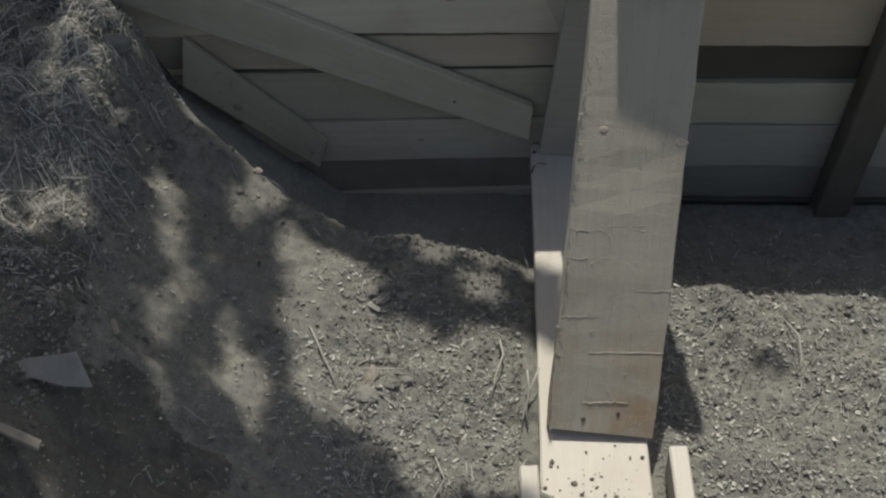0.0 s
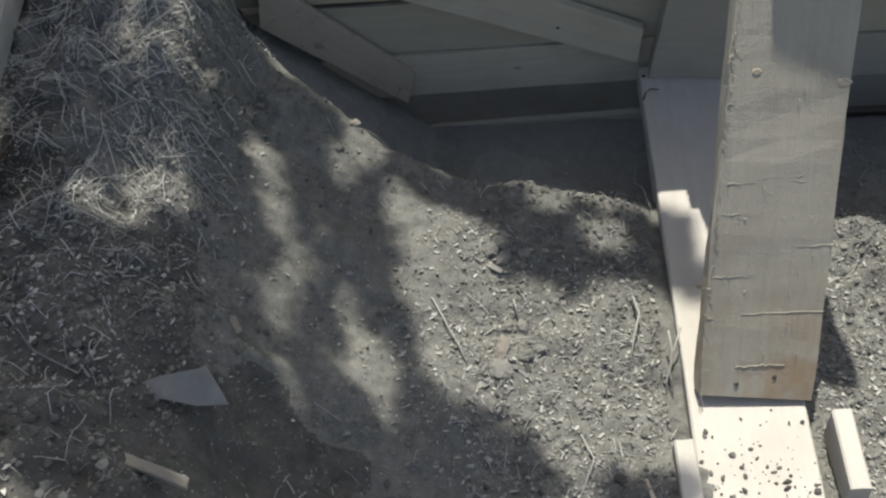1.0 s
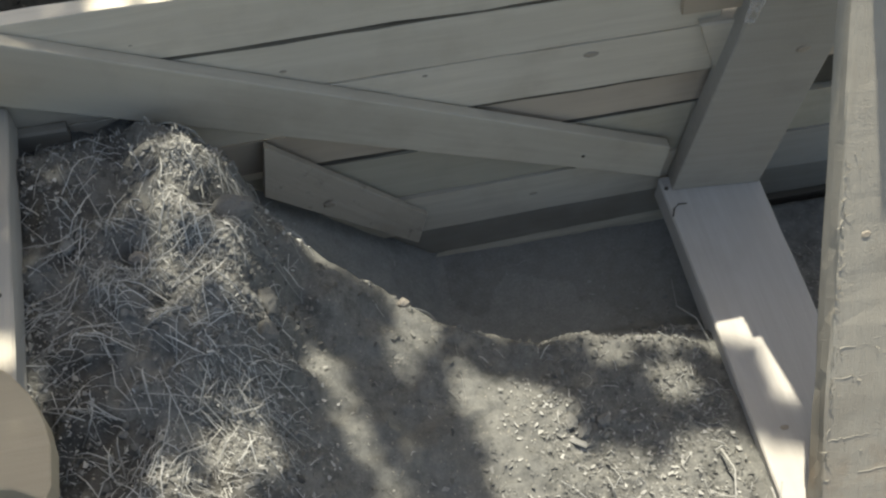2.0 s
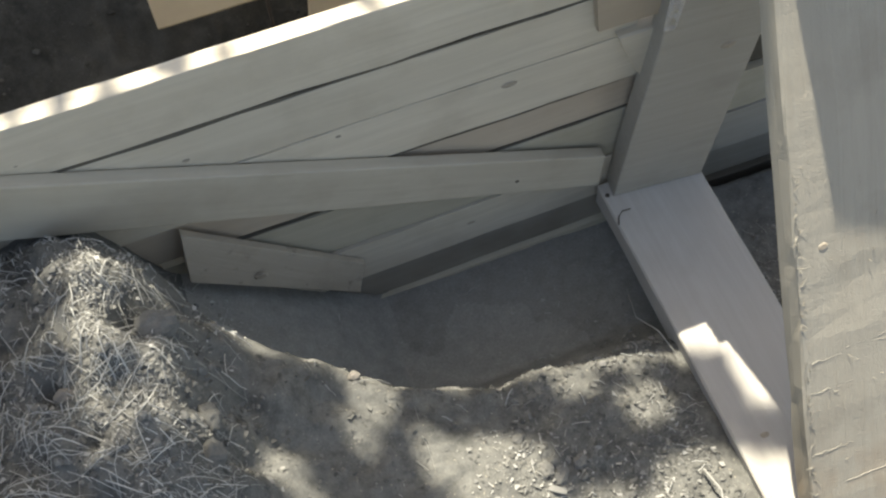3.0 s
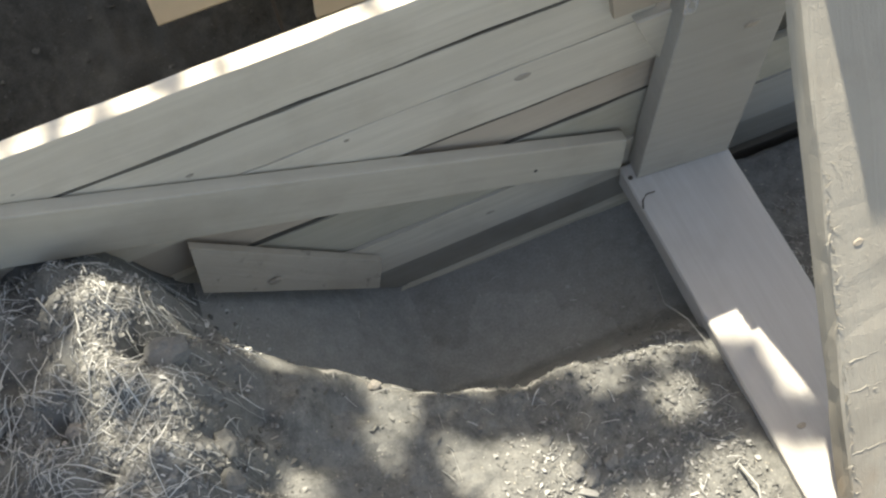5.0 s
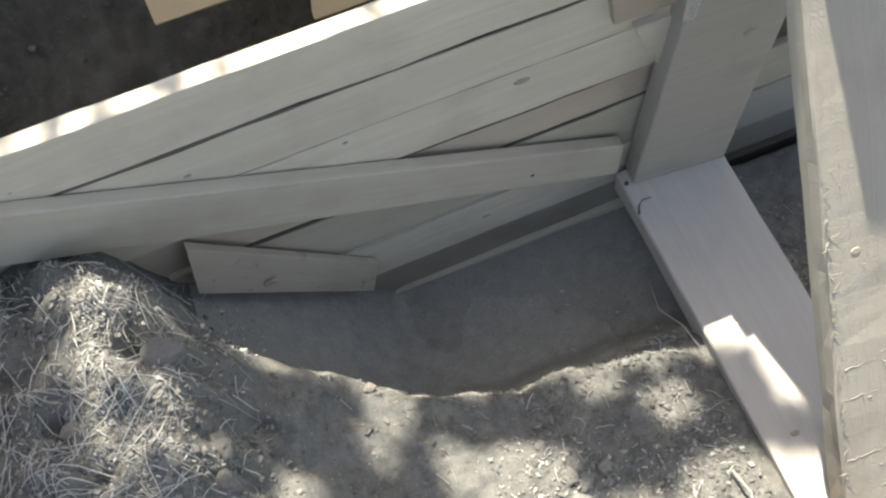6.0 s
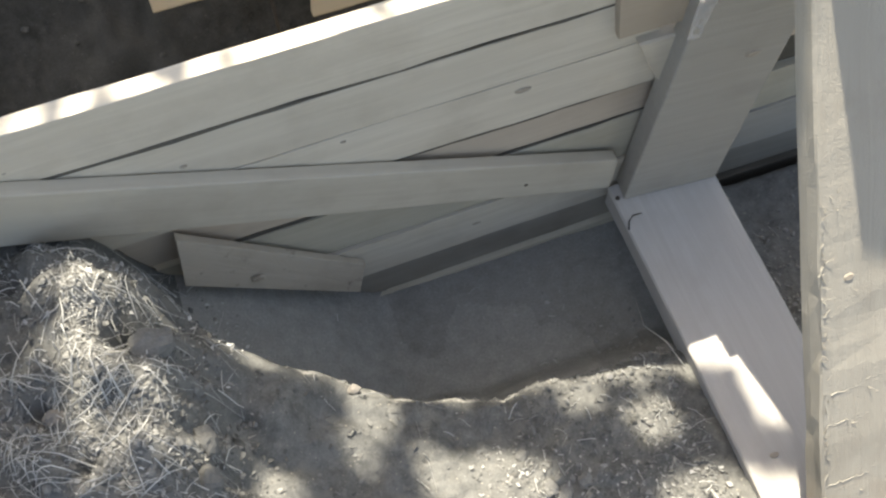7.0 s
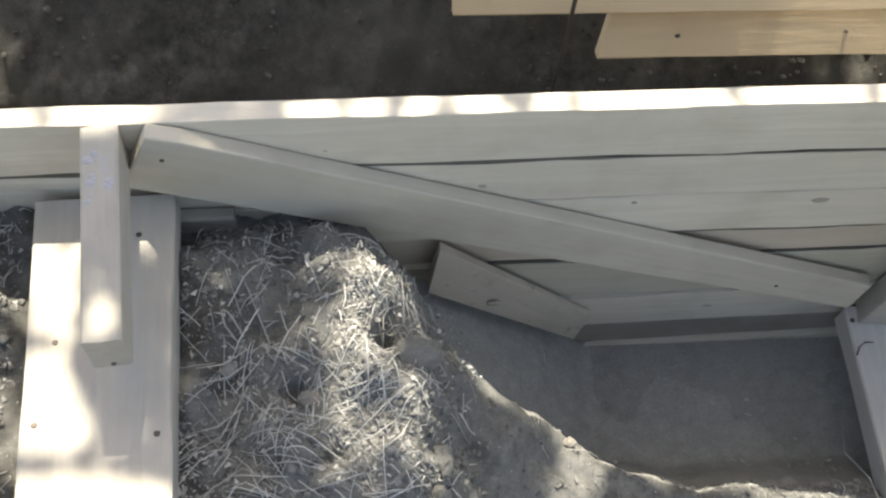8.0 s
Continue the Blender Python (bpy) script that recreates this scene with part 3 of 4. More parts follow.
for k in range(16):
    q = rr.uniform(0, 1)
    disc("paint_smear", (-0.9125 + 0.0175 * q * 0.27 + rr.normal(0, 0.005), -0.03 - 0.06 * q, 0.5101), (0, 0, 1), rr.uniform(0.004, 0.009), 0.0001, PAINT, batten, rr.uniform(0.4, 0.9), k)
disc("nail_head", (-0.897, -0.2295, 0.456), (0, -1, 0), 0.003, 0.001, NAIL, batten, 1.0, 9)
for x, z, r, mat, nm in ((-0.699, 0.447, 0.004, KNOT, "knot"), (-0.352, 0.310, 0.004, KNOT, "knot"), (-0.195, 0.003, 0.008, KNOT, "knot"),
                         (-0.13, 0.30, 0.012, KNOT, "knot"), (-0.530, 0.360, 0.005, KNOT, "knot")):
    disc(nm, (x, -0.0003, z), (0, -1, 0), r, 0.0006, mat, wall, 0.45, int(abs(x) * 500))
for x, z, r in ((-0.13, 0.105, 0.003), (-0.86, 0.47, 0.003)):
    disc("nail_head", (x, -0.0201, z), (0, -1, 0), r, 0.0008, NAIL, diag, 1.0, int(-x * 300))
disc("knot", (-0.50, -0.0278, 0.10), (0, -1, 0), 0.010, 0.001, KNOT, short, 0.7, 12)
for x in (-0.20, 0.05, 0.35):
    disc("nail_head", (x, 0.386, 0.10), (0, -1, 0), 0.004, 0.0012, NAIL, far, 1.0, 14)


# ---- tree whose leaves throw the dappled shade ----
# patches of shade and of light, followed along the sunlight to height 0: x, y, half-widths
SHADE_LEFT = [(-0.826, -0.268, 0.03, 0.02), (-0.920, -0.345, 0.016, 0.06), (-0.880, -0.345, 0.018, 0.10), (-0.874, -0.470, 0.012, 0.045), (-0.938, -0.425, 0.014, 0.034), (-0.925, -0.475, 0.008, 0.03), (-0.955, -0.37, 0.006, 0.04), (-0.893, -0.512, 0.018, 0.012), (-0.684, -1.057, 0.18, 0.12), (-0.742, -0.900, 0.2, 0.10), (-0.974, -0.676, 0.14, 0.075), (-0.788, -0.269, 0.067, 0.049), (-0.816, -0.366, 0.041, 0.056), (-0.574, -0.387, 0.031, 0.028), (-0.769, -0.463, 0.034, 0.035), (-0.616, -0.548, 0.05, 0.024), (-0.756, -0.580, 0.06, 0.039), (-0.834, -0.435, 0.043, 0.077), (-0.572, -0.548, 0.02, 0.044), (-0.712, -0.869, 0.105, 0.05), (-0.673, -0.952, 0.114, 0.05), (-0.547, -0.724, 0.021, 0.045), (-0.512, -0.383, 0.024, 0.02), (-0.592, -0.690, 0.025, 0.04), (-0.948, -0.316, 0.008, 0.030), (-0.996, -0.385, 0.014, 0.010), (-0.963, -0.508, 0.045, 0.006), (-0.850, -0.671, 0.045, 0.051), (-0.831, -0.730, 0.031, 0.035)]
SHADE_SLOPE = [(-0.322, -0.354, 0.036, 0.016), (-0.256, -0.339, 0.028, 0.032), (-0.399, -0.417, 0.01, 0.035), (-0.294, -0.465, 0.03, 0.012), (-0.359, -0.318, 0.023, 0.013), (-0.575, -0.287, 0.016, 0.018), (-0.592, -0.282, 0.012, 0.014), (-0.524, -0.365, 0.025, 0.048), (-0.581, -0.402, 0.012, 0.033), (-0.361, -0.342, 0.03, 0.014), (-0.426, -0.426, 0.022, 0.014), (-0.496, -0.33, 0.03, 0.013), (-0.53, -0.364, 0.023, 0.03), (-0.489, -0.343, 0.03, 0.028), (-0.464, -0.404, 0.02, 0.04), (-0.411, -0.404, 0.013, 0.03), (-0.348, -0.79, 0.071, 0.032), (-0.446, -0.856, 0.032, 0.031), (-0.478, -0.437, 0.015, 0.043), (-0.533, -0.6, 0.021, 0.035), (-0.469, -0.525, 0.023, 0.031), (-0.389, -0.485, 0.026, 0.037), (-0.457, -0.65, 0.018, 0.048), (-0.375, -0.594, 0.021, 0.021), (-0.346, -0.645, 0.011, 0.047), (-0.484, -0.369, 0.011, 0.04), (-0.419, -0.746, 0.009, 0.021), (-0.323, -0.721, 0.027, 0.021), (-0.556, -0.678, 0.019, 0.052), (-0.475, -0.718, 0.015, 0.014), (-0.409, -0.56, 0.015, 0.018), (-0.52, -0.851, 0.015, 0.025), (-0.407, -0.774, 0.016, 0.02), (-0.442, -0.444, 0.028, 0.016)]
SHADE_RIGHT = [(-0.257, -0.709, 0.048, 0.038), (-0.225, -0.744, 0.048, 0.053), (-0.081, -0.721, 0.049, 0.047), (-0.039, -0.773, 0.041, 0.03), (-0.17, -0.38, 0.06, 0.05), (-0.129, -0.44, 0.042, 0.037), (-0.263, -0.321, 0.03, 0.018), (-0.017, -0.372, 0.026, 0.046), (-0.225, -0.438, 0.031, 0.025), (0.016, -0.338, 0.026, 0.030), (0.022, -0.400, 0.038, 0.036), (0.030, -0.452, 0.05, 0.034), (0.066, -0.44, 0.03, 0.02), (-0.206, -0.344, 0.034, 0.022), (-0.238, -0.3, 0.04, 0.01), (-0.111, -0.318, 0.022, 0.018), (-0.039, -0.305, 0.02, 0.02), (-0.325, -0.346, 0.023, 0.015), (0.305, -0.361, 0.02, 0.011), (0.363, -0.406, 0.028, 0.02), (-0.059, -0.41, 0.03, 0.02)]
LIGHT_LEFT = [(-0.661, -0.302, 0.018, 0.019), (-0.675, -0.343, 0.018, 0.022), (-0.682, -0.395, 0.019, 0.022), (-0.645, -0.631, 0.027, 0.036), (-0.689, -0.690, 0.032, 0.014), (-0.798, -0.713, 0.020, 0.012), (-0.546, -0.446, 0.016, 0.018), (-0.540, -0.291, 0.010, 0.018), (-0.989, -0.302, 0.018, 0.022), (-0.982, -0.350, 0.018, 0.022), (-0.988, -0.425, 0.018, 0.026), (-0.965, -0.470, 0.022, 0.022), (-0.975, -0.540, 0.036, 0.016), (-0.915, -0.542, 0.036, 0.013), (-0.869, -0.545, 0.012, 0.014), (-0.913, -0.475, 0.012, 0.020), (-0.82, -0.286, 0.04, 0.007), (-0.897, -0.286, 0.0045, 0.007), (-0.886, -0.563, 0.019, 0.012)]
LIGHT_SLOPE = [(-0.416, -0.336, 0.02, 0.019), (-0.543, -0.291, 0.014, 0.018), (-0.505, -0.31, 0.022, 0.012), (-0.458, -0.37, 0.02, 0.016), (-0.369, -0.387, 0.02, 0.024), (-0.316, -0.723, 0.014, 0.014), (-0.295, -0.387, 0.026, 0.024), (-0.247, -0.41, 0.03, 0.028), (-0.492, -0.599, 0.02, 0.041), (-0.431, -0.614, 0.016, 0.027), (-0.385, -0.68, 0.034, 0.03), (-0.498, -0.773, 0.021, 0.021), (-0.472, -0.793, 0.023, 0.022), (-0.368, -0.746, 0.02, 0.021), (-0.442, -0.73, 0.014, 0.03), (-0.515, -0.677, 0.016, 0.014), (-0.546, -0.44, 0.018, 0.023), (-0.522, -0.527, 0.017, 0.028), (-0.456, -0.387, 0.019, 0.03), (-0.407, -0.309, 0.023, 0.026), (-0.375, -0.408, 0.025, 0.032), (-0.343, -0.476, 0.012, 0.052)]
LIGHT_RIGHT = [(-0.152, -0.314, 0.026, 0.013), (-0.078, -0.352, 0.03, 0.022), (-0.301, -0.475, 0.044, 0.038), (-0.271, -0.555, 0.051, 0.062), (-0.199, -0.587, 0.08, 0.061), (-0.085, -0.559, 0.083, 0.079), (-0.143, -0.696, 0.025, 0.033), (-0.044, -0.654, 0.044, 0.054), (-0.037, -0.455, 0.047, 0.024), (0.04, -0.60, 0.10, 0.075), (0.029, -0.274, 0.016, 0.014), (0.021, -0.515, 0.02, 0.02), (0.066, -0.345, 0.009, 0.035)]
STRIPES = [(-0.150, 0.010, 1), (-0.291, 0.009, 1), (-0.457, 0.006, 0.9), (-0.514, 0.017, 1), (-0.583, 0.010, 0.7), (-0.636, 0.014, 0.8), (-0.683, 0.012, 0.65), (-0.752, 0.008, 0.6), (-0.985, 0.016, 0.75)]


def shade_at(x, y):
    v = np.interp(x, [-0.70, -0.62, -0.56, -0.50, -0.36, -0.30, 0.2], [0.56, 0.66, 0.74, 0.64, 0.58, 0.22, 0.05]) + (0.16 + 0.14 * smooth(-0.6, -0.7, x)) * vnoise(x, y, 0.05, 31)
    v = v + 0.25 * smooth(-0.44, -0.38, y) * smooth(-0.42, -0.36, x) * smooth(0.02, -0.02, x)
    v = v - 0.30 * np.exp(-(((x + 0.655) / 0.06) ** 2 + ((y + 0.475) / 0.05) ** 2))
    v = v + 0.6 * smooth(-0.70, -0.78, y) * smooth(-0.12, -0.25, x)
    for cx, cy, rx, ry in SHADE_LEFT + SHADE_SLOPE + SHADE_RIGHT:
        v = v + 1.1 * np.exp(-0.7 * (((x - cx) / rx) ** 2 + ((y - cy) / ry) ** 2))
    for k, (cx, cy, rx, ry) in enumerate(LIGHT_LEFT + LIGHT_RIGHT + LIGHT_SLOPE):
        v = v - (1.6 if k < len(LIGHT_LEFT + LIGHT_RIGHT) else 0.85) * np.exp(-0.7 * (((x - cx) / rx) ** 2 + ((y - cy) / ry) ** 2))
    strip = np.exp(-(((y + 0.259) / 0.024) ** 2))
    for cx, w, depth in STRIPES:
        strip = strip * (1 - depth * np.exp(-((x - cx) / w) ** 2))
    v = v - 1.1 * strip + 1.1 * (np.exp(-(((y + 0.259) / 0.024) ** 2)) - strip)
    v = np.where(y > -0.215, 1.2, v)
    rim = ((x + 0.27) / 1.35) ** 2 + ((y + 0.12) / 1.2) ** 2 + 0.4 * vnoise(x, y, 0.25, 32) + 0.25 * vnoise(x, y, 0.08, 33)
    v = v - 1.3 * np.exp(-(((x - 0.15) / 0.3) ** 2 + ((y - 0.33) / 0.12) ** 2))
    return v - 1.5 * smooth(0.8, 1.15, rim)


tree = new("tree")
tagged(tree, "leafy tree standing behind the trench, shading the ground", "tree")
rnd = np.random.RandomState(77)
cx, cy = np.meshgrid(np.arange(-1.6, 1.0, 0.0125), np.arange(-1.3, 1.05, 0.0125))
cx, cy = cx.ravel() + rnd.uniform(-0.006, 0.006, cx.size), cy.ravel() + rnd.uniform(-0.006, 0.006, cx.size)
dense = shade_at(cx, cy) > 0.66
deep = shade_at(cx, cy) > 0.95
cx, cy = np.concatenate([cx, cx[dense] + 0.006, cx[deep] - 0.005]), np.concatenate([cy, cy[dense] + 0.006, cy[deep] + 0.004])
keep = shade_at(cx, cy) > 0.5 + rnd.uniform(-1, 1, cx.size) * (0.12 + 0.30 * smooth(-0.75, -0.72, cx) * smooth(-0.26, -0.34, cx) * smooth(-0.30, -0.42, cy))
cx, cy = cx[keep], cy[keep]
lv, lf = [], []
side = SUN_DIR.cross(Vector((1, 0, 0))).normalized()
for x, y in zip(cx, cy):
    p = Vector((x, y, 0)) + SUN_DIR * rnd.uniform(2.7, 3.5)
    n = (SUN_DIR + Vector(rnd.uniform(-0.55, 0.55, 3))).normalized()
    u = n.orthogonal().normalized()
    u.rotate(Matrix.Rotation(rnd.uniform(0, math.tau), 3, n))
    w = n.cross(u)
    a, b = rnd.uniform(0.010, 0.016), rnd.uniform(0.0065, 0.009)
    k = len(lv)
    lv += [p - u * a, p - u * a * 0.2 + w * b, p + u * a, p - u * a * 0.2 - w * b, p + n * 0.003]
    lf += [(k, k + 1, k + 4), (k + 1, k + 2, k + 4), (k + 2, k + 3, k + 4), (k + 3, k, k + 4)]
ox, oy = rnd.uniform(-3.2, 2.6, 36000), rnd.uniform(-2.6, 3.0, 36000)
edge = ((ox + 0.3) / 2.7) ** 2 + ((oy - 0.2) / 2.5) ** 2 + 0.35 * vnoise(ox, oy, 0.5, 34) + 0.25 * vnoise(ox, oy, 0.18, 35)
inside = (ox > -1.6) & (ox < 1.0) & (oy > -1.3) & (oy < 1.05) & (((ox + 0.27) / 1.35) ** 2 + ((oy + 0.12) / 1.2) ** 2 < 1.0)
sunny = (ox > 0.05) & (ox < 1.6) & (oy < -0.22) & (oy > -1.7)
ok = (edge < 0.85) & ~inside & ~sunny & (vnoise(ox, oy, 0.14, 36) > -0.25)
for x, y in zip(ox[ok], oy[ok]):
    p = Vector((x, y, 0)) + SUN_DIR * (rnd.uniform(2.7, 3.9) + 0.5 * float(vnoise(x, y, 0.6, 37)))
    n = (SUN_DIR + Vector(rnd.uniform(-0.8, 0.8, 3))).normalized()
    u = n.orthogonal().normalized()
    u.rotate(Matrix.Rotation(rnd.uniform(0, math.tau), 3, n))
    w = n.cross(u)
    a, b = rnd.uniform(0.02, 0.036), rnd.uniform(0.012, 0.02)
    k = len(lv)
    lv += [p - u * a, p - u * a * 0.2 + w * b, p + u * a, p - u * a * 0.2 - w * b, p + n * 0.004]
    lf += [(k, k + 1, k + 4), (k + 1, k + 2, k + 4), (k + 2, k + 3, k + 4), (k + 3, k, k + 4)]
mesh_object("crown", [tuple(v) for v in lv], lf, LEAF, tree)


def limb(name, pts, radii, mat, parent, sides=8):
    """A tapered round limb through pts."""
    v, f = [], []
    pts = [Vector(p) for p in pts]
    for i, p in enumerate(pts):
        d = (pts[min(i + 1, len(pts) - 1)] - pts[max(i - 1, 0)]).normalized()
        a = d.orthogonal().normalized()
        b = d.cross(a)
        for k in range(sides):
            t = math.tau * k / sides
            v.append(tuple(p + (a * math.cos(t) + b * math.sin(t)) * radii[i]))
        if i:
            for k in range(sides):
                q = (k + 1) % sides
                f.append(((i - 1) * sides + k, (i - 1) * sides + q, i * sides + q, i * sides + k))
    f.append(tuple(range(sides))[::-1])
    f.append(tuple(range((len(pts) - 1) * sides, len(pts) * sides)))
    return mesh_object(name, v, f, mat, parent, True)


limb("trunk", [(-0.5, 3.6, 0.3), (-0.52, 3.5, 1.2), (-0.5, 3.2, 2.3), (-0.48, 2.8, 3.2)], [0.16, 0.13, 0.10, 0.07], BARK, tree)
for a, b in (((-0.5, 3.2, 2.3), (-0.9, 1.7, 2.75)), ((-0.5, 3.1, 2.5), (0.2, 1.8, 2.8)), ((-0.49, 2.9, 2.9), (-0.4, 1.6, 2.9))):
    a, b = Vector(a), Vector(b)
    limb("limb", [a, a.lerp(b, 0.35) + Vector((0, 0, 0.12)), a.lerp(b, 0.7) + Vector((0, 0, 0.08)), b], [0.05, 0.04, 0.025, 0.012], BARK, tree)


# ---- loose stuff on the ground ----
def strands(name, pts, length, radius, seed, rise=0.012, lean=None, droop=0.0, mat=None):
    """Many dry stalks at the places pts, thin three-sided and slightly bent, lying on the ground."""
    r = np.random.RandomState(seed)
    v, f = [], []
    for x, y in pts:
        ang = 2.6 * float(vnoise(x, y, 0.08, 49)) + r.normal(0, 0.75) + (math.pi if r.rand() < 0.5 else 0.0) if lean is None else lean + r.normal(0, 0.5)
        ln, rad = r.uniform(*length) * (1 if r.rand() > 0.08 else 1.8), r.uniform(*radius)
        bend, up, tip = r.normal(0, 0.12), r.uniform(0, rise), r.uniform(0, rise * 1.5) if r.rand() > 0.5 else 0
        seg = 4
        px, py, path = x, y, []
        for i in range(seg + 1):
            path.append((px, py))
            px += math.cos(ang) * ln / seg
            py += math.sin(ang) * ln / seg
            ang += bend / seg + r.normal(0, 0.04)
        xs, ys = np.array([p[0] for p in path]), np.minimum(np.array([p[1] for p in path]), -0.004)
        zs = ground_height(xs, ys) + rad * 0.8 + np.array([up * math.sin(math.pi * i / seg) + tip * (i / seg) ** 2 - droop * (i / seg) ** 2 for i in range(seg + 1)])
        k0 = len(v)
        for i in range(seg + 1):
            dx, dy = math.sin(ang), -math.cos(ang)
            rr = rad * (1 - 0.35 * i / seg)
            v += [(xs[i] + dx * rr, ys[i] + dy * rr, zs[i]), (xs[i] - dx * rr, ys[i] - dy * rr, zs[i]), (xs[i], ys[i], zs[i] + rr * 1.1)]
        for i in range(seg):
            a = k0 + 3 * i
            for q, w in ((0, 1), (1, 2), (2, 0)):
                f.append((a + q, a + w, a + 3 + w, a + 3 + q))
    ob = mesh_object(name, v, f, mat or STRAW)
    return tagged(ob, kind="stuff")


def scatter(n, x0, x1, y0, y1, weight, seed):
    r = np.random.RandomState(seed)
    x, y = r.uniform(x0, x1, n * 6), r.uniform(y0, y1, n * 6)
    ok = r.rand(n * 6) < weight(x, y)
    return np.stack([x[ok], y[ok]], 1)[:n]


def off_timber(x, y):
    """0 where a plank lies on the ground, else 1."""
    a = (x > -0.012) & (x < 0.18) & (y > -0.78)
    b = (x > -1.03) & (x < -0.855) & (y > -0.53)
    return np.where(a | b, 0.0, 1.0)


def bare(x, y):
    """Less than 1 on the smooth slope between the hump and the flat soil."""
    return 1 - 0.85 * smooth(-0.575, -0.54, x) * smooth(-0.25, -0.31, x)


HOLLOWS = ((-0.646, -0.172, 0.013), (-0.738, -0.226, 0.012), (-0.591, -0.246, 0.013), (-0.604, -0.278, 0.009), (-0.562, -0.252, 0.010))


def filled(x, y):
    """Near 0 inside the open hollows of the hump, else 1."""
    v = 1.0
    for hx, hy, r in HOLLOWS:
        v = v * (1 - np.exp(-(((x - hx) / r) ** 2 + ((y - hy) / r) ** 2) ** 2))
    return v


def mound(x, y):
    return np.clip(0.45 * smooth(-0.50, -0.64, x) + 0.9 * np.exp(-(((x + 0.66) / 0.13) ** 2 + ((y + 0.27) / 0.2) ** 2)) - 0.3 * smooth(-0.5, -0.62, y), 0, 1) * off_timber(x, y) * filled(x, y) * smooth(-0.560, -0.595, x) * (0.15 + 0.85 * smooth(-0.3, 0.4, vnoise(x, y, 0.04, 41) + 0.4 * vnoise(x, y, 0.11, 45) + 0.15))


tagged(strands("straw", scatter(900, -1.25, -0.45, -0.95, -0.005, mound, 51), (0.012, 0.040), (0.0004, 0.0009), 52, 0.014, mat=STRAW_PALE), "dry pale straw strewn over the soil hump", "straw")
tagged(strands("long_straw", scatter(110, -0.87, -0.66, -0.62, -0.12, lambda x, y: 0.6 * off_timber(x, y) * filled(x, y), 251), (0.035, 0.075), (0.0005, 0.0010), 252, 0.016, mat=STRAW_PALE), "long pale dry straw beside the strut", "straw")
tagged(strands("short_straw", scatter(2300, -1.25, -0.45, -0.95, -0.005, mound, 53), (0.003, 0.014), (0.0003, 0.0008), 54, 0.008), "short broken bits of dry straw on the soil", "straw")
open_soil = lambda x, y: off_timber(x, y) * bare(x, y) * np.where((y < np.interp(x, CREST_X, CREST_Y) + 0.01), 0.8, 0.06) * (0.5 + 0.5 * vnoise(x, y, 0.07, 42))
tagged(strands("straw", scatter(1500, -0.5, 0.75, -0.95, -0.03, open_soil, 55), (0.004, 0.026), (0.0004, 0.0010), 56, 0.008), "sparse dry straw and stalks on bare soil", "straw")
tuft = lambda x, y: np.exp(-(((x + 0.616) / 0.014) ** 2 + ((y + 0.095) / 0.014) ** 2))
tagged(strands("straw_tuft", scatter(120, -0.68, -0.54, -0.24, -0.02, tuft, 57), (0.020, 0.042), (0.0004, 0.0008), 58, 0.03, -1.35, 0.02, STRAW_PALE), "tangled straw tuft hanging over the trench edge", "straw")


tuft_low = lambda x, y: np.exp(-(((x + 0.574) / 0.014) ** 2 + ((y + 0.175) / 0.028) ** 2))
tagged(strands("straw_tuft", scatter(34, -0.64, -0.53, -0.34, -0.14, tuft_low, 157), (0.02, 0.05), (0.0003, 0.0007), 158, 0.03, -0.9, 0.02), "thin straw tuft bent down over the slope", "straw")
ridge = lambda x, y: filled(x, y) * (1.2 * np.exp(-(((x + 0.665) / 0.022) ** 2 + ((y + 0.14) / 0.06) ** 2)) + 0.8 * np.exp(-(((x + 0.655) / 0.05) ** 2 + ((y + 0.265) / 0.05) ** 2)) + 0.8 * np.exp(-(((x + 0.65) / 0.05) ** 2 + ((y + 0.45) / 0.05) ** 2)))
tagged(strands("chopped_straw", scatter(1200, -0.78, -0.54, -0.55, -0.02, ridge, 159), (0.004, 0.014), (0.0003, 0.0007), 160, 0.006), "finely broken pale straw on top of the hump", "straw")


def lumps(name, pts, size, seed, mat, flat=0.7, sub=1, stretch=1.0, level=None):
    """Many small rough lumps half sunk in the ground."""
    r = np.random.RandomState(seed)
    bm = bmesh.new()
    bmesh.ops.create_icosphere(bm, subdivisions=sub, radius=1)
    bv = np.array([w.co[:] for w in bm.verts])
    bf = np.array([[w.index for w in q.verts] for q in bm.faces])
    bm.free()
    z = ground_height(pts[:, 0], pts[:, 1]) if level is None else np.full(len(pts), level)
    allv, allf = [], []
    for i, (x, y) in enumerate(pts):
        s = size[0] + (size[1] - size[0]) * r.rand() ** 3
        q = bv * (1 + r.uniform(-0.28, 0.28, (len(bv), 1))) * s * np.array([r.uniform(0.7, 1.3) * stretch ** r.rand(), r.uniform(0.7, 1.3), flat * r.uniform(0.7, 1.2)])
        a = r.uniform(0, math.tau)
        c, d = math.cos(a), math.sin(a)
        q = np.stack([q[:, 0] * c - q[:, 1] * d + x, q[:, 0] * d + q[:, 1] * c + y, q[:, 2] + z[i] + s * 0.22], 1)
        allf.append(bf + len(bv) * i)
        allv.append(q)
    return tagged(mesh_object(name, np.concatenate(allv).tolist(), np.concatenate(allf).tolist(), mat, None, sub > 1), kind="stuff")


crumbs = lambda x, y: off_timber(x, y) * bare(x, y) * np.where(y < np.interp(x, CREST_X, CREST_Y), 0.85, 0.0) * (0.5 + 0.5 * vnoise(x, y, 0.08, 43))
tagged(lumps("soil_crumbs", scatter(5200, -1.2, 0.75, -1.0, -0.02, crumbs, 61), (0.0012, 0.006), 62, CLODS), "loose grey crumbs and clods of dry soil", "soil crumbs")
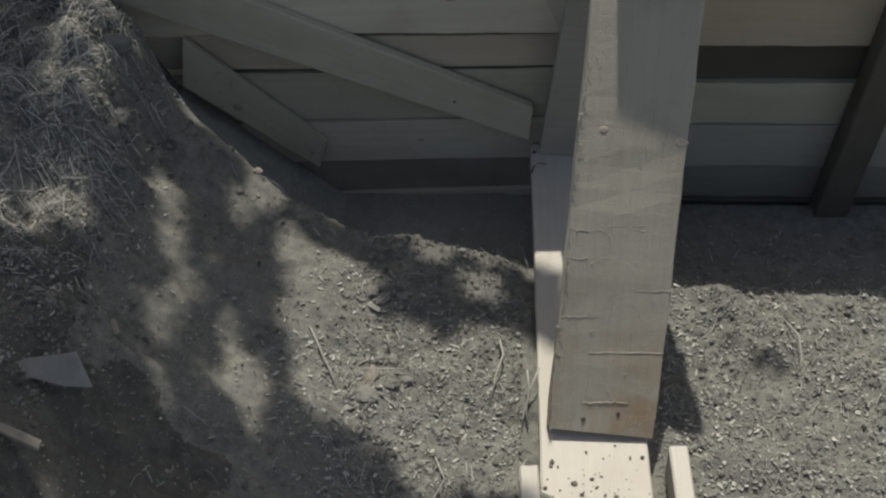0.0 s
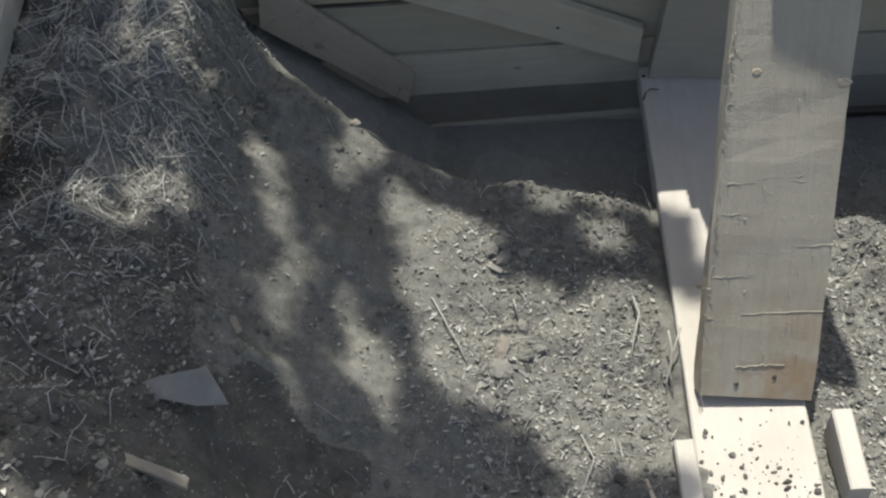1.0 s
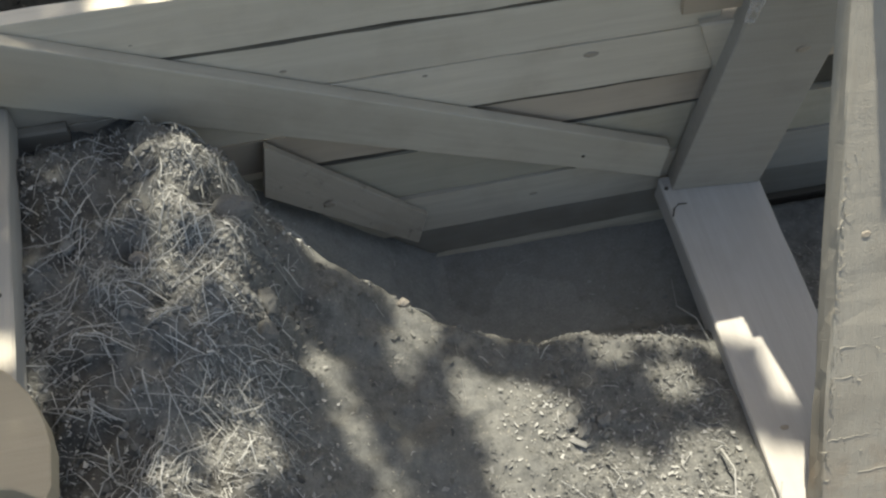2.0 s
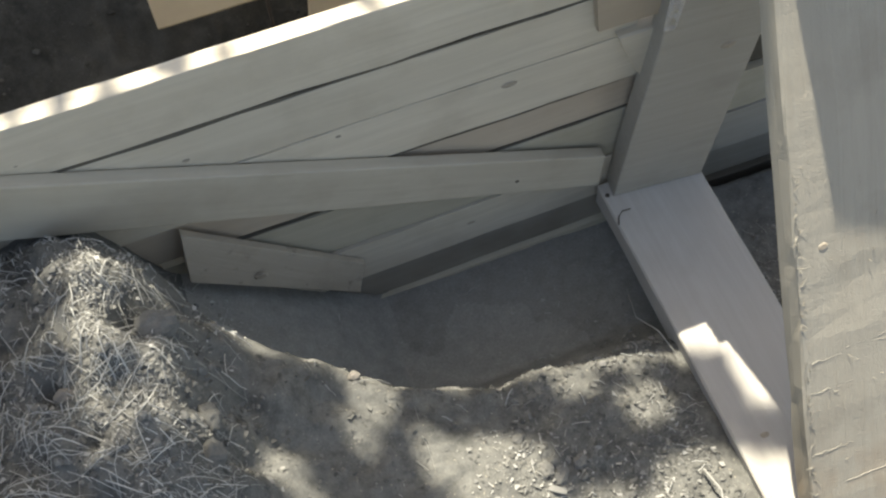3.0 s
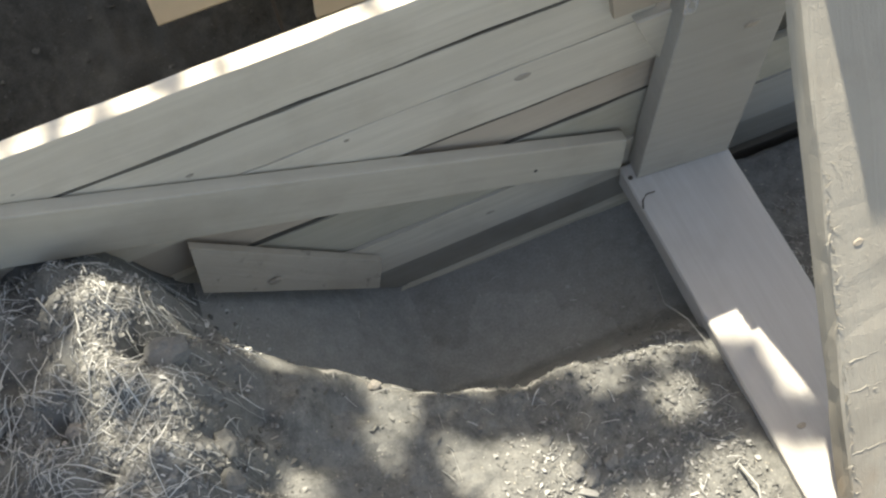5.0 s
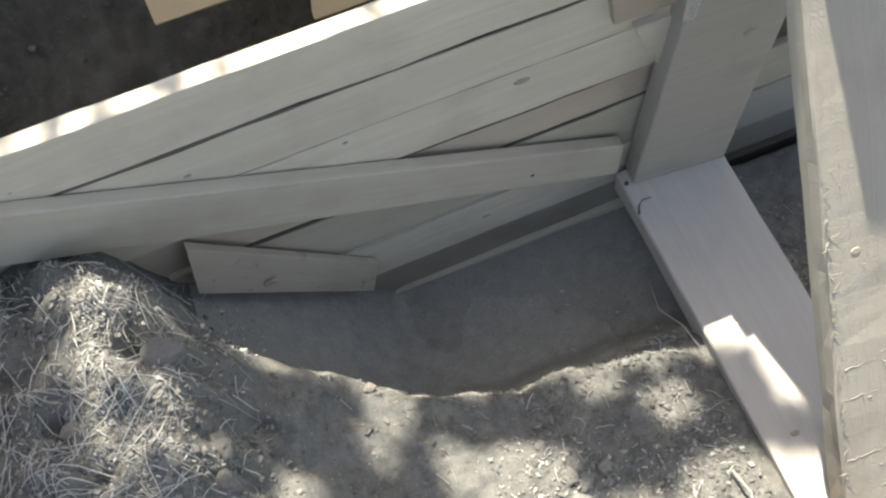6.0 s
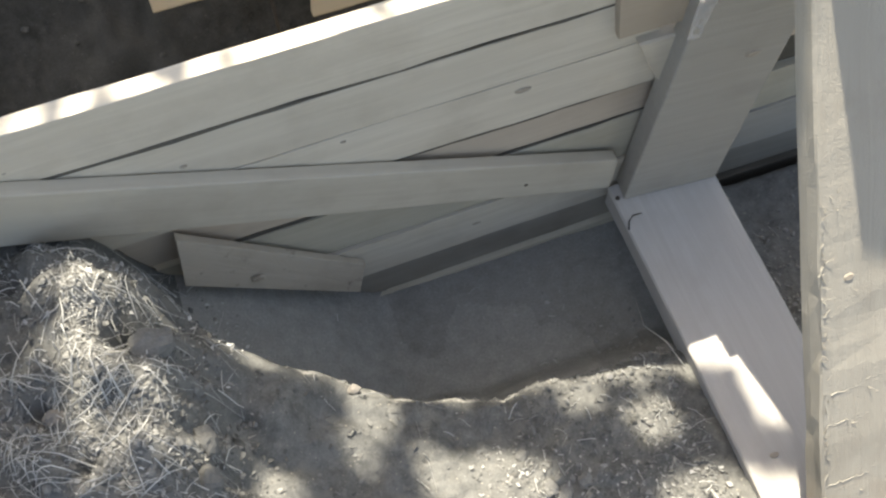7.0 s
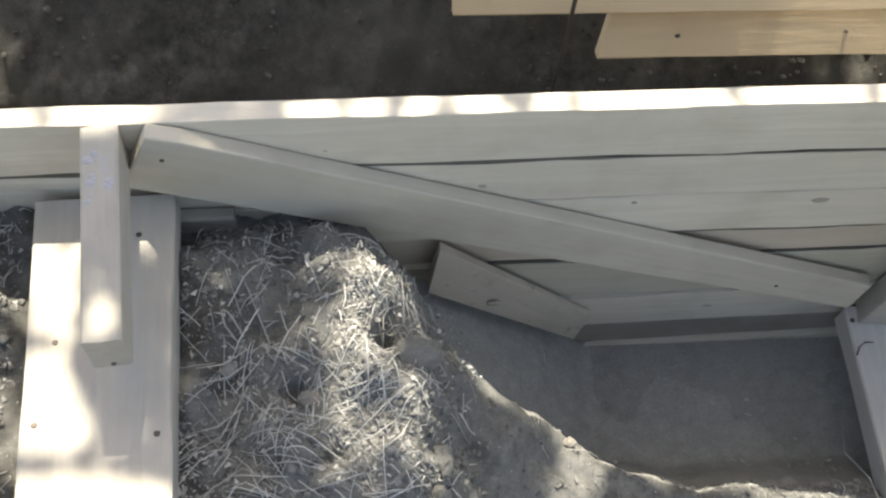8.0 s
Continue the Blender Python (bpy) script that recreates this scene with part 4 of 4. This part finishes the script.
heavy = lambda x, y: off_timber(x, y) * bare(x, y) * (0.10 - 0.08 * smooth(0.0, 0.2, x) + 0.85 * smooth(-0.45, -0.6, x) * smooth(-0.4, -0.6, y))
tagged(lumps("clods", scatter(1500, -1.2, 0.7, -1.0, -0.3, heavy, 63), (0.0015, 0.0072), 64, DARKER_CLODS, 0.55), "dark lumpy clods of soil", "clods")
pale = lambda x, y: off_timber(x, y) * (0.04 + 0.96 * smooth(-0.30, -0.44, y - 0.16 * smooth(0.16, 0.2, x) + 0.06 * vnoise(x, y, 0.09, 48))) * (0.08 + 0.92 * smooth(-0.40, -0.27, x)) * (0.5 + 0.5 * vnoise(x, y, 0.06, 44))


def flakes(name, pts, size, seed, mat):
    """Many thin angular flakes lying about at a slant."""
    r = np.random.RandomState(seed)
    n = len(pts)
    z = ground_height(pts[:, 0], pts[:, 1])
    s = size[0] + (size[1] - size[0]) * r.rand(n) ** 3.5
    ang = np.sort(r.uniform(0, math.tau, (n, 5)) * 0.35 + np.arange(5) * math.tau / 5, 1)
    rad = s[:, None] * r.uniform(0.45, 1.0, (n, 5))
    u, v = rad * np.cos(ang) * r.uniform(1.0, 1.9, (n, 1)), rad * np.sin(ang) * r.uniform(0.5, 1.0, (n, 1))
    yaw, tx, ty = r.uniform(0, math.tau, (n, 1)), r.normal(0, 0.35, (n, 1)), r.normal(0, 0.35, (n, 1))
    x, y = u * np.cos(yaw) - v * np.sin(yaw), u * np.sin(yaw) + v * np.cos(yaw)
    low = np.stack([x + pts[:, :1], y + pts[:, 1:], z[:, None] + 0.0006 + tx * x + ty * y + 0.25 * s[:, None]], 2)
    up = low + np.array([0, 0, 1.0]) * (0.15 * s[:, None, None] + 0.0002)
    verts = np.concatenate([low, up], 1).reshape(-1, 3)
    faces = []
    for i in range(n):
        k = 10 * i
        faces.append((k + 5, k + 6, k + 7, k + 8, k + 9))
        faces += [(k + q, k + (q + 1) % 5, k + 5 + (q + 1) % 5, k + 5 + q) for q in range(5)]
    return tagged(mesh_object(name, verts.tolist(), faces, mat), kind="stuff")


rough_straw = lambda x, y: filled(x, y) * off_timber(x, y) * smooth(-0.5, -0.58, x) * (0.35 + 0.65 * vnoise(x, y, 0.05, 51))
tagged(flakes("chaff", scatter(21000, -1.0, 0.75, -0.95, -0.05, pale, 65), (0.0008, 0.0050), 66, CHAFF), "pale flakes and chips of chaff on the soil", "chaff")
tagged(flakes("straw_flakes", scatter(6500, -1.2, -0.5, -0.8, -0.01, rough_straw, 167), (0.0007, 0.0048), 168, STRAW), "tiny broken flakes of straw on the hump", "straw")
tagged(lumps("ridge_crumbs", scatter(1300, -0.80, -0.54, -0.55, -0.02, ridge, 181), (0.0008, 0.0032), 182, HUSK, 0.8, 1, 1.8), "pale crumbs and husks heaped on the hump ridge", "chaff")
grit = lambda x, y: off_timber(x, y) * (0.15 + 0.85 * bare(x, y)) * np.where(y < np.interp(x, CREST_X, CREST_Y) + 0.02, 0.9, 0.0) * (0.5 + 0.5 * vnoise(x, y, 0.05, 50))
tagged(flakes("soil_grit", scatter(20000, -0.62, 0.75, -0.9, -0.05, grit, 165), (0.0008, 0.0048), 166, CLODS), "fine angular grit of dry grey soil", "soil crumbs")
rough = lambda x, y: off_timber(x, y) * smooth(-0.54, -0.59, x) * (0.4 + 0.6 * vnoise(x, y, 0.06, 46))
tagged(lumps("hump_crumbs", scatter(6500, -1.2, -0.52, -0.9, -0.01, rough, 161), (0.0010, 0.0046), 162, CLODS, 0.75), "crumbly grey soil among the straw", "soil crumbs")
strutend = lambda x, y: np.where((x > 0.02) & (x < 0.165), smooth(-0.63, -0.74, y) * 0.9 + 0.03, 0.0)
sp = scatter(130, 0.0, 0.18, -0.79, -0.635, strutend, 67)
crumb_strut = lumps("strut_crumbs", sp, (0.0008, 0.0045), 68, DARKER_CLODS, 0.7, 1, 1.6, 0.0005)
tagged(crumb_strut, "soil crumbs spilled on the strut end", "soil crumbs")


broken = lambda x, y: off_timber(x, y) * np.exp(-(((x + 0.575 - 0.10 * (y + 0.3)) / 0.022) ** 2)) * smooth(-0.50, -0.42, y) * smooth(-0.12, -0.18, y) + 0.10 * smooth(-0.6, -0.7, x) * off_timber(x, y)
tagged(lumps("hump_clods", scatter(90, -1.1, -0.5, -0.9, -0.05, broken, 183), (0.0025, 0.0085), 184, CLODS, 0.8, 2, 1.3), "lumps of dry grey soil broken off the hump", "clods")
shady = lambda x, y: off_timber(x, y) * smooth(-0.14, -0.05, x) * np.where(y > np.interp(x, CREST_X, CREST_Y) - 0.01, 0.8, 0.0) * smooth(-0.10, -0.16, y) + np.where(x > 0.17, 0.6 * smooth(-0.02, -0.06, y) * smooth(-0.30, -0.26, y), 0.0)
tagged(lumps("trench_crumbs", scatter(420, -0.16, 0.5, -0.32, -0.03, shady, 185), (0.0012, 0.0055), 186, TRENCH_CLODS, 0.75), "dark crumbs of soil in the shaded trench", "soil crumbs")


bankc = lambda x, y: 0.4 + 0.6 * vnoise(x, y, 0.09, 47)
tagged(lumps("bank_crumbs", scatter(2600, -1.3, 0.9, 0.30, 0.95, bankc, 163), (0.0015, 0.007), 164, BANK_CLODS, 0.7), "dark crumbly soil of the far bank", "soil crumbs")


# ---- single loose things ----
def rock(name, place, size, seed, mat, label, category):
    r = np.random.RandomState(seed)
    bm = bmesh.new()
    bmesh.ops.create_icosphere(bm, subdivisions=3, radius=1)
    for v in bm.verts:
        q = 1 + 0.30 * noise.noise(v.co * 1.5 + Vector((seed, 0, 0))) + 0.16 * noise.noise(v.co * 4 + Vector((0, seed, 0))) + 0.07 * noise.noise(v.co * 9 + Vector((0, 0, seed)))
        v.co = Vector((v.co.x * size[0] * q, v.co.y * size[1] * q, v.co.z * size[2] * q))
    ob = part(name, bm, mat, None)
    x, y = place
    ob.matrix_world = pose(x, y, float(ground_height(x, y)) + size[2] * 0.35, 0, 0, r.uniform(0, 360))
    return tagged(ob, label, category)


rock("stone", (-0.429, -0.228), (0.009, 0.007, 0.007), 3, STONE, "small pale stone on the crest of the slope", "stone")
rock("stone", (-0.722, -0.235), (0.012, 0.009, 0.008), 4, STONE, "pale stone beside a hollow in the straw", "stone")
for x, y, a, b, c, k, mat, label in ((-0.227, -0.557, 0.020, 0.009, 0.006, 5, RED_CLAY, "flat reddish flake of baked clay on the soil"), (-0.230, -0.592, 0.017, 0.014, 0.006, 6, HUSK, "flat grey stone on the bare soil"),
                                     (-0.197, -0.566, 0.012, 0.009, 0.008, 7, CLODS, "dark crumbly clod among soil crumbs"), (-0.219, -0.514, 0.011, 0.008, 0.006, 12, HUSK, "small pale stone among soil crumbs"),
                                     (-0.200, -0.515, 0.011, 0.009, 0.007, 13, HUSK, "small pale stone among soil crumbs"), (-0.178, -0.551, 0.010, 0.008, 0.006, 14, HUSK, "small pale stone among soil crumbs"),
                                     (-0.101, -0.597, 0.011, 0.009, 0.006, 15, HUSK, "small pale stone among soil crumbs"), (-0.129, -0.628, 0.009, 0.007, 0.005, 16, HUSK, "small pale stone among soil crumbs")):
    rock("stone", (x, y), (a, b, c), k, mat, label, "stone")


rock("soil_clod", (-0.612, -0.196), (0.026, 0.019, 0.013), 9, CLODS, "block of dry soil at the edge of the hump", "clod")
rock("soil_clod", (-0.590, -0.292), (0.016, 0.013, 0.012), 10, CLODS, "lump of dry soil under the straw tuft", "clod")
rock("soil_clod", (-0.598, -0.338), (0.019, 0.015, 0.013), 11, CLODS, "lump of dry soil at the foot of the hump", "clod")
rock("stone", (-0.752, -0.872), (0.058, 0.052, 0.030), 8, STONE, "smooth pale grey stone half buried in soil", "stone")


def flat_piece(name, x, y, length, w, th, angle, mat, label, category, seed, tilt=0):
    ob = part(name, board_bm(length, w, th, seed, chamfer=th * 0.25, wave=th * 0.2, cut=(w * 0.6, -w * 0.3)), mat, None)
    ob.matrix_world = pose(x, y, float(ground_height(x, y)) + th * 0.8, tilt, 4, angle)
    return tagged(ob, label, category)


flat_piece("wood_chip", -0.256, -0.612, 0.044, 0.010, 0.003, 28, CHAFF, "pale split sliver of wood on the soil", "wood chip", 71)
for x, y, a, b, k in ((-0.239, -0.396, 0.012, 0.009, 17), (-0.224, -0.408, 0.014, 0.009, 18), (-0.195, -0.400, 0.010, 0.008, 19), (-0.259, -0.348, 0.010, 0.007, 20)):
    rock("stone", (x, y), (a, b, 0.005), k, HUSK, "small flat pale stone among soil crumbs", "stone")
flat_piece("wood_chip", -0.235, -0.425, 0.022, 0.008, 0.003, -32, CHAFF, "pale splintered wood chip on the soil", "wood chip", 73)
flat_piece("flat_stick", -0.584, -0.862, 0.125, 0.012, 0.005, -22, LATH, "flat grey lath stick lying on the soil", "stick", 74)
flat_piece("wood_chip", -0.532, -0.634, 0.026, 0.008, 0.004, -62, LATH, "grey splinter of wood in the straw", "wood chip", 75)

tufts = lambda x, y: np.exp(-(((x + 0.24) / 0.03) ** 2 + ((y - 0.375) / 0.012) ** 2)) + np.exp(-(((x - 0.0) / 0.03) ** 2 + ((y - 0.375) / 0.012) ** 2)) + 0.2 * np.exp(-(((y - 0.37) / 0.012) ** 2))


def rootlets(pts, seed):
    """Thin curled roots hanging on the cut bank."""
    r = np.random.RandomState(seed)
    bm = bmesh.new()
    for x, y in pts:
        q = Vector((x, y - 0.012, float(ground_height(x, y)) + 0.01))
        d = Vector((r.normal(0, 1), -0.5, r.normal(0, 0.8))).normalized()
        last = None
        for i in range(7):
            w = 0.0012 * (1 - i / 8)
            ring = [bm.verts.new(q + Vector((w * a, 0, w * b))) for a, b in ((1, 0), (-0.5, 0.8), (-0.5, -0.8))]
            if last:
                for k in range(3):
                    bm.faces.new((last[k], last[(k + 1) % 3], ring[(k + 1) % 3], ring[k]))
            last = ring
            q = q + d * 0.008
            d = (d + Vector(r.normal(0, 0.35, 3))).normalized()
    return bm


roots = part("rootlets", rootlets(scatter(90, -0.5, 0.6, 0.35, 0.40, tufts, 171), 172), STRAW_PALE, None)
tagged(roots, "thin pale curled roots hanging from the far bank", "roots", kind="stuff")

# a folded scrap of paper
bm = bmesh.new()
P = [(-0.066, -0.012, 0.030), (-0.018, 0.012, 0.030), (0.024, 0.026, 0.026), (0.028, 0.034, 0.02), (0.058, -0.006, 0.006), (0.026, -0.012, 0.012), (-0.012, -0.010, 0.022)]
pv = [bm.verts.new(p) for p in P]
for q in ((0, 6, 1), (1, 6, 5), (1, 5, 2), (2, 5, 4), (2, 4, 3)):
    bm.faces.new([pv[k] for k in q])
bmesh.ops.solidify(bm, geom=list(bm.faces), thickness=0.0012)
paper = part("paper_scrap", bm, PAPER, None)
paper.matrix_world = pose(-0.566, -0.764, float(ground_height(-0.566, -0.764)) + 0.004, 0, 0, -4)
tagged(paper, "torn folded scrap of pale grey paper on the soil", "paper scrap")


def stem(name, pts, r, label, mat=STRAW):
    ob = limb(name, pts, [r, r * 0.9, r * 0.8, r * 0.6][: len(pts)], mat, None, 6)
    return tagged(ob, label, name.replace("_", " "))


def gz(x, y, up):
    return (x, y, float(ground_height(x, y)) + up)


stem("dry_stalk", [gz(-0.012, -0.15, 0.06), gz(-0.020, -0.20, 0.05), gz(-0.014, -0.25, 0.035), gz(-0.004, -0.29, 0.01)], 0.0013, "bent dry root curving beside the strut")
stem("dry_stalk", [gz(-0.318, -0.495, 0.002), gz(-0.300, -0.53, 0.008), gz(-0.284, -0.56, 0.006), gz(-0.272, -0.588, 0.002)], 0.0014, "long dry straw stalk on the bare soil")
stem("dry_stalk", [gz(-0.046, -0.455, 0.010), gz(-0.040, -0.49, 0.020), gz(-0.050, -0.525, 0.018), gz(-0.058, -0.565, 0.003)], 0.0018, "crooked dry stalk standing in soil")
stem("dry_stalk", [gz(0.012, -0.520, 0.040), gz(0.000, -0.55, 0.024), gz(-0.010, -0.58, 0.010), gz(-0.012, -0.60, 0.002)], 0.0015, "yellow dry stalk beside the strut")
stem("dry_stalk", [gz(-0.304, -0.618, 0.008), gz(-0.300, -0.63, 0.010), gz(-0.302, -0.648, 0.003)], 0.0015, "short broken stalk standing in the soil")
stem("dry_stalk", [gz(-0.240, -0.545, 0.010), gz(-0.215, -0.543, 0.012), gz(-0.185, -0.535, 0.008)], 0.0012, "thin dry twig lying over small stones")
stem("dry_stalk", [gz(-0.211, -0.478, 0.012), gz(-0.208, -0.49, 0.012), gz(-0.205, -0.505, 0.004)], 0.0013, "short broken stalk standing in the soil")
stem("dry_stalk", [gz(-0.090, -0.532, 0.004), gz(-0.07, -0.530, 0.010), gz(-0.045, -0.520, 0.014)], 0.0012, "side twig of a crooked dry stalk")
stem("dry_stalk", [gz(-0.075, -0.515, 0.003), gz(-0.062, -0.520, 0.012), gz(-0.050, -0.525, 0.016)], 0.0010, "side twig of a crooked dry stalk")
stem("dry_stalk", [gz(-0.005, -0.525, 0.035), gz(-0.002, -0.55, 0.028), gz(-0.006, -0.575, 0.014), gz(-0.003, -0.60, 0.004)], 0.0016, "yellow dry stalk beside the strut")
stem("dry_stalk", [gz(0.40, -0.36, 0.003), gz(0.412, -0.40, 0.02), gz(0.41, -0.44, 0.02), gz(0.40, -0.47, 0.003)], 0.0013, "curved dry stalk on the bare soil")
LONG = [((-0.857, -0.295), (-0.785, -0.218)), ((-0.850, -0.262), (-0.790, -0.238)), ((-0.838, -0.197), (-0.786, -0.180)), ((-0.835, -0.215), (-0.780, -0.190)),
        ((-0.750, -0.207), (-0.731, -0.240)), ((-0.770, -0.170), (-0.748, -0.205)), ((-0.700, -0.235), (-0.640, -0.225)), ((-0.705, -0.252), (-0.655, -0.232)),
        ((-0.690, -0.290), (-0.636, -0.270)), ((-0.648, -0.300), (-0.622, -0.268)), ((-0.785, -0.130), (-0.765, -0.100)), ((-0.812, -0.140), (-0.795, -0.172)),
        ((-0.690, -0.160), (-0.684, -0.125)), ((-0.655, -0.185), (-0.645, -0.150)), ((-0.720, -0.330), (-0.668, -0.318)), ((-0.840, -0.420), (-0.790, -0.380)),
        ((-0.800, -0.440), (-0.780, -0.400)), ((-0.760, -0.360), (-0.742, -0.410)), ((-0.640, -0.430), (-0.598, -0.412)), ((-0.690, -0.470), (-0.655, -0.440)),
        ((-0.590, -0.578), (-0.548, -0.622)), ((-0.583, -0.577), (-0.560, -0.600)), ((-0.589, -0.597), (-0.540, -0.612)), ((-0.575, -0.605), (-0.535, -0.640))]
for (ax, ay), (bx, by) in LONG:
    mx, my = 0.5 * (ax + bx) + 0.12 * (by - ay), 0.5 * (ay + by) - 0.12 * (bx - ax)
    stem("dry_stalk", [gz(ax, ay, 0.006), gz(mx, my, 0.014), gz(bx, by, 0.006)], 0.0008, "single long dry straw on the hump", STRAW_PALE)
stem("twig", [(-0.366, 0.366, 0.30), (-0.367, 0.37, 0.208), (-0.369, 0.37, 0.103), (-0.372, 0.375, -0.03)], 0.0035, "thin brown twig crossing the far boards", BARK)
stem("dry_stalk", [gz(-0.74, -0.70, 0.004), gz(-0.70, -0.745, 0.010), gz(-0.655, -0.765, 0.008), gz(-0.635, -0.72, 0.012)], 0.0014, "long curled straw stalk on dark soil")
stem("dry_stalk", [gz(-0.13, -0.675, 0.003), gz(-0.115, -0.71, 0.012), gz(-0.125, -0.74, 0.010), gz(-0.135, -0.765, 0.003)], 0.0013, "forked dry stalk in the shade")
stem("dry_stalk", [gz(-0.052, -0.735, 0.004), gz(-0.046, -0.76, 0.006), gz(-0.04, -0.785, 0.004)], 0.0035, "pale split peg of wood on soil", PINE)
stem("bent_nail", [(0.001, -0.082, 0.001), (0.005, -0.072, 0.006), (0.013, -0.066, 0.008), (0.026, -0.066, 0.006)], 0.0014, "bent rusty nail lying on the strut", NAIL)

# a crinkled strip of clear film on the corner of the upright
m_film, n_, l_, b_ = material("clear_film")
b_.inputs["Base Color"].default_value = (0.9, 0.9, 0.9, 1)
b_.inputs["Transmission Weight"].default_value = 0.75
b_.inputs["Roughness"].default_value = 0.18
bm = bmesh.new()
grid = [[bm.verts.new((0.015 * (i - 2) / 2 * (1 - 0.5 * k / 12) + 0.003 * noise.noise(Vector((k * 0.9, i, 3))), 0.0022 * noise.noise(Vector((i * 1.7, k * 1.3, 0))) - 0.002, 0.065 - 0.13 * k / 12)) for i in range(5)] for k in range(13)]
for ra, rb in zip(grid, grid[1:]):
    for i in range(4):
        bm.faces.new((ra[i], ra[i + 1], rb[i + 1], rb[i]))
bmesh.ops.solidify(bm, geom=list(bm.faces), thickness=0.0004)
film_strip = part("plastic_strip", bm, m_film, None)
film_strip.matrix_world = pose(0.068, -0.0385, 0.425, 0, 7, -4)
tagged(film_strip, "crinkled strip of clear plastic film stuck on the upright", "plastic strip")
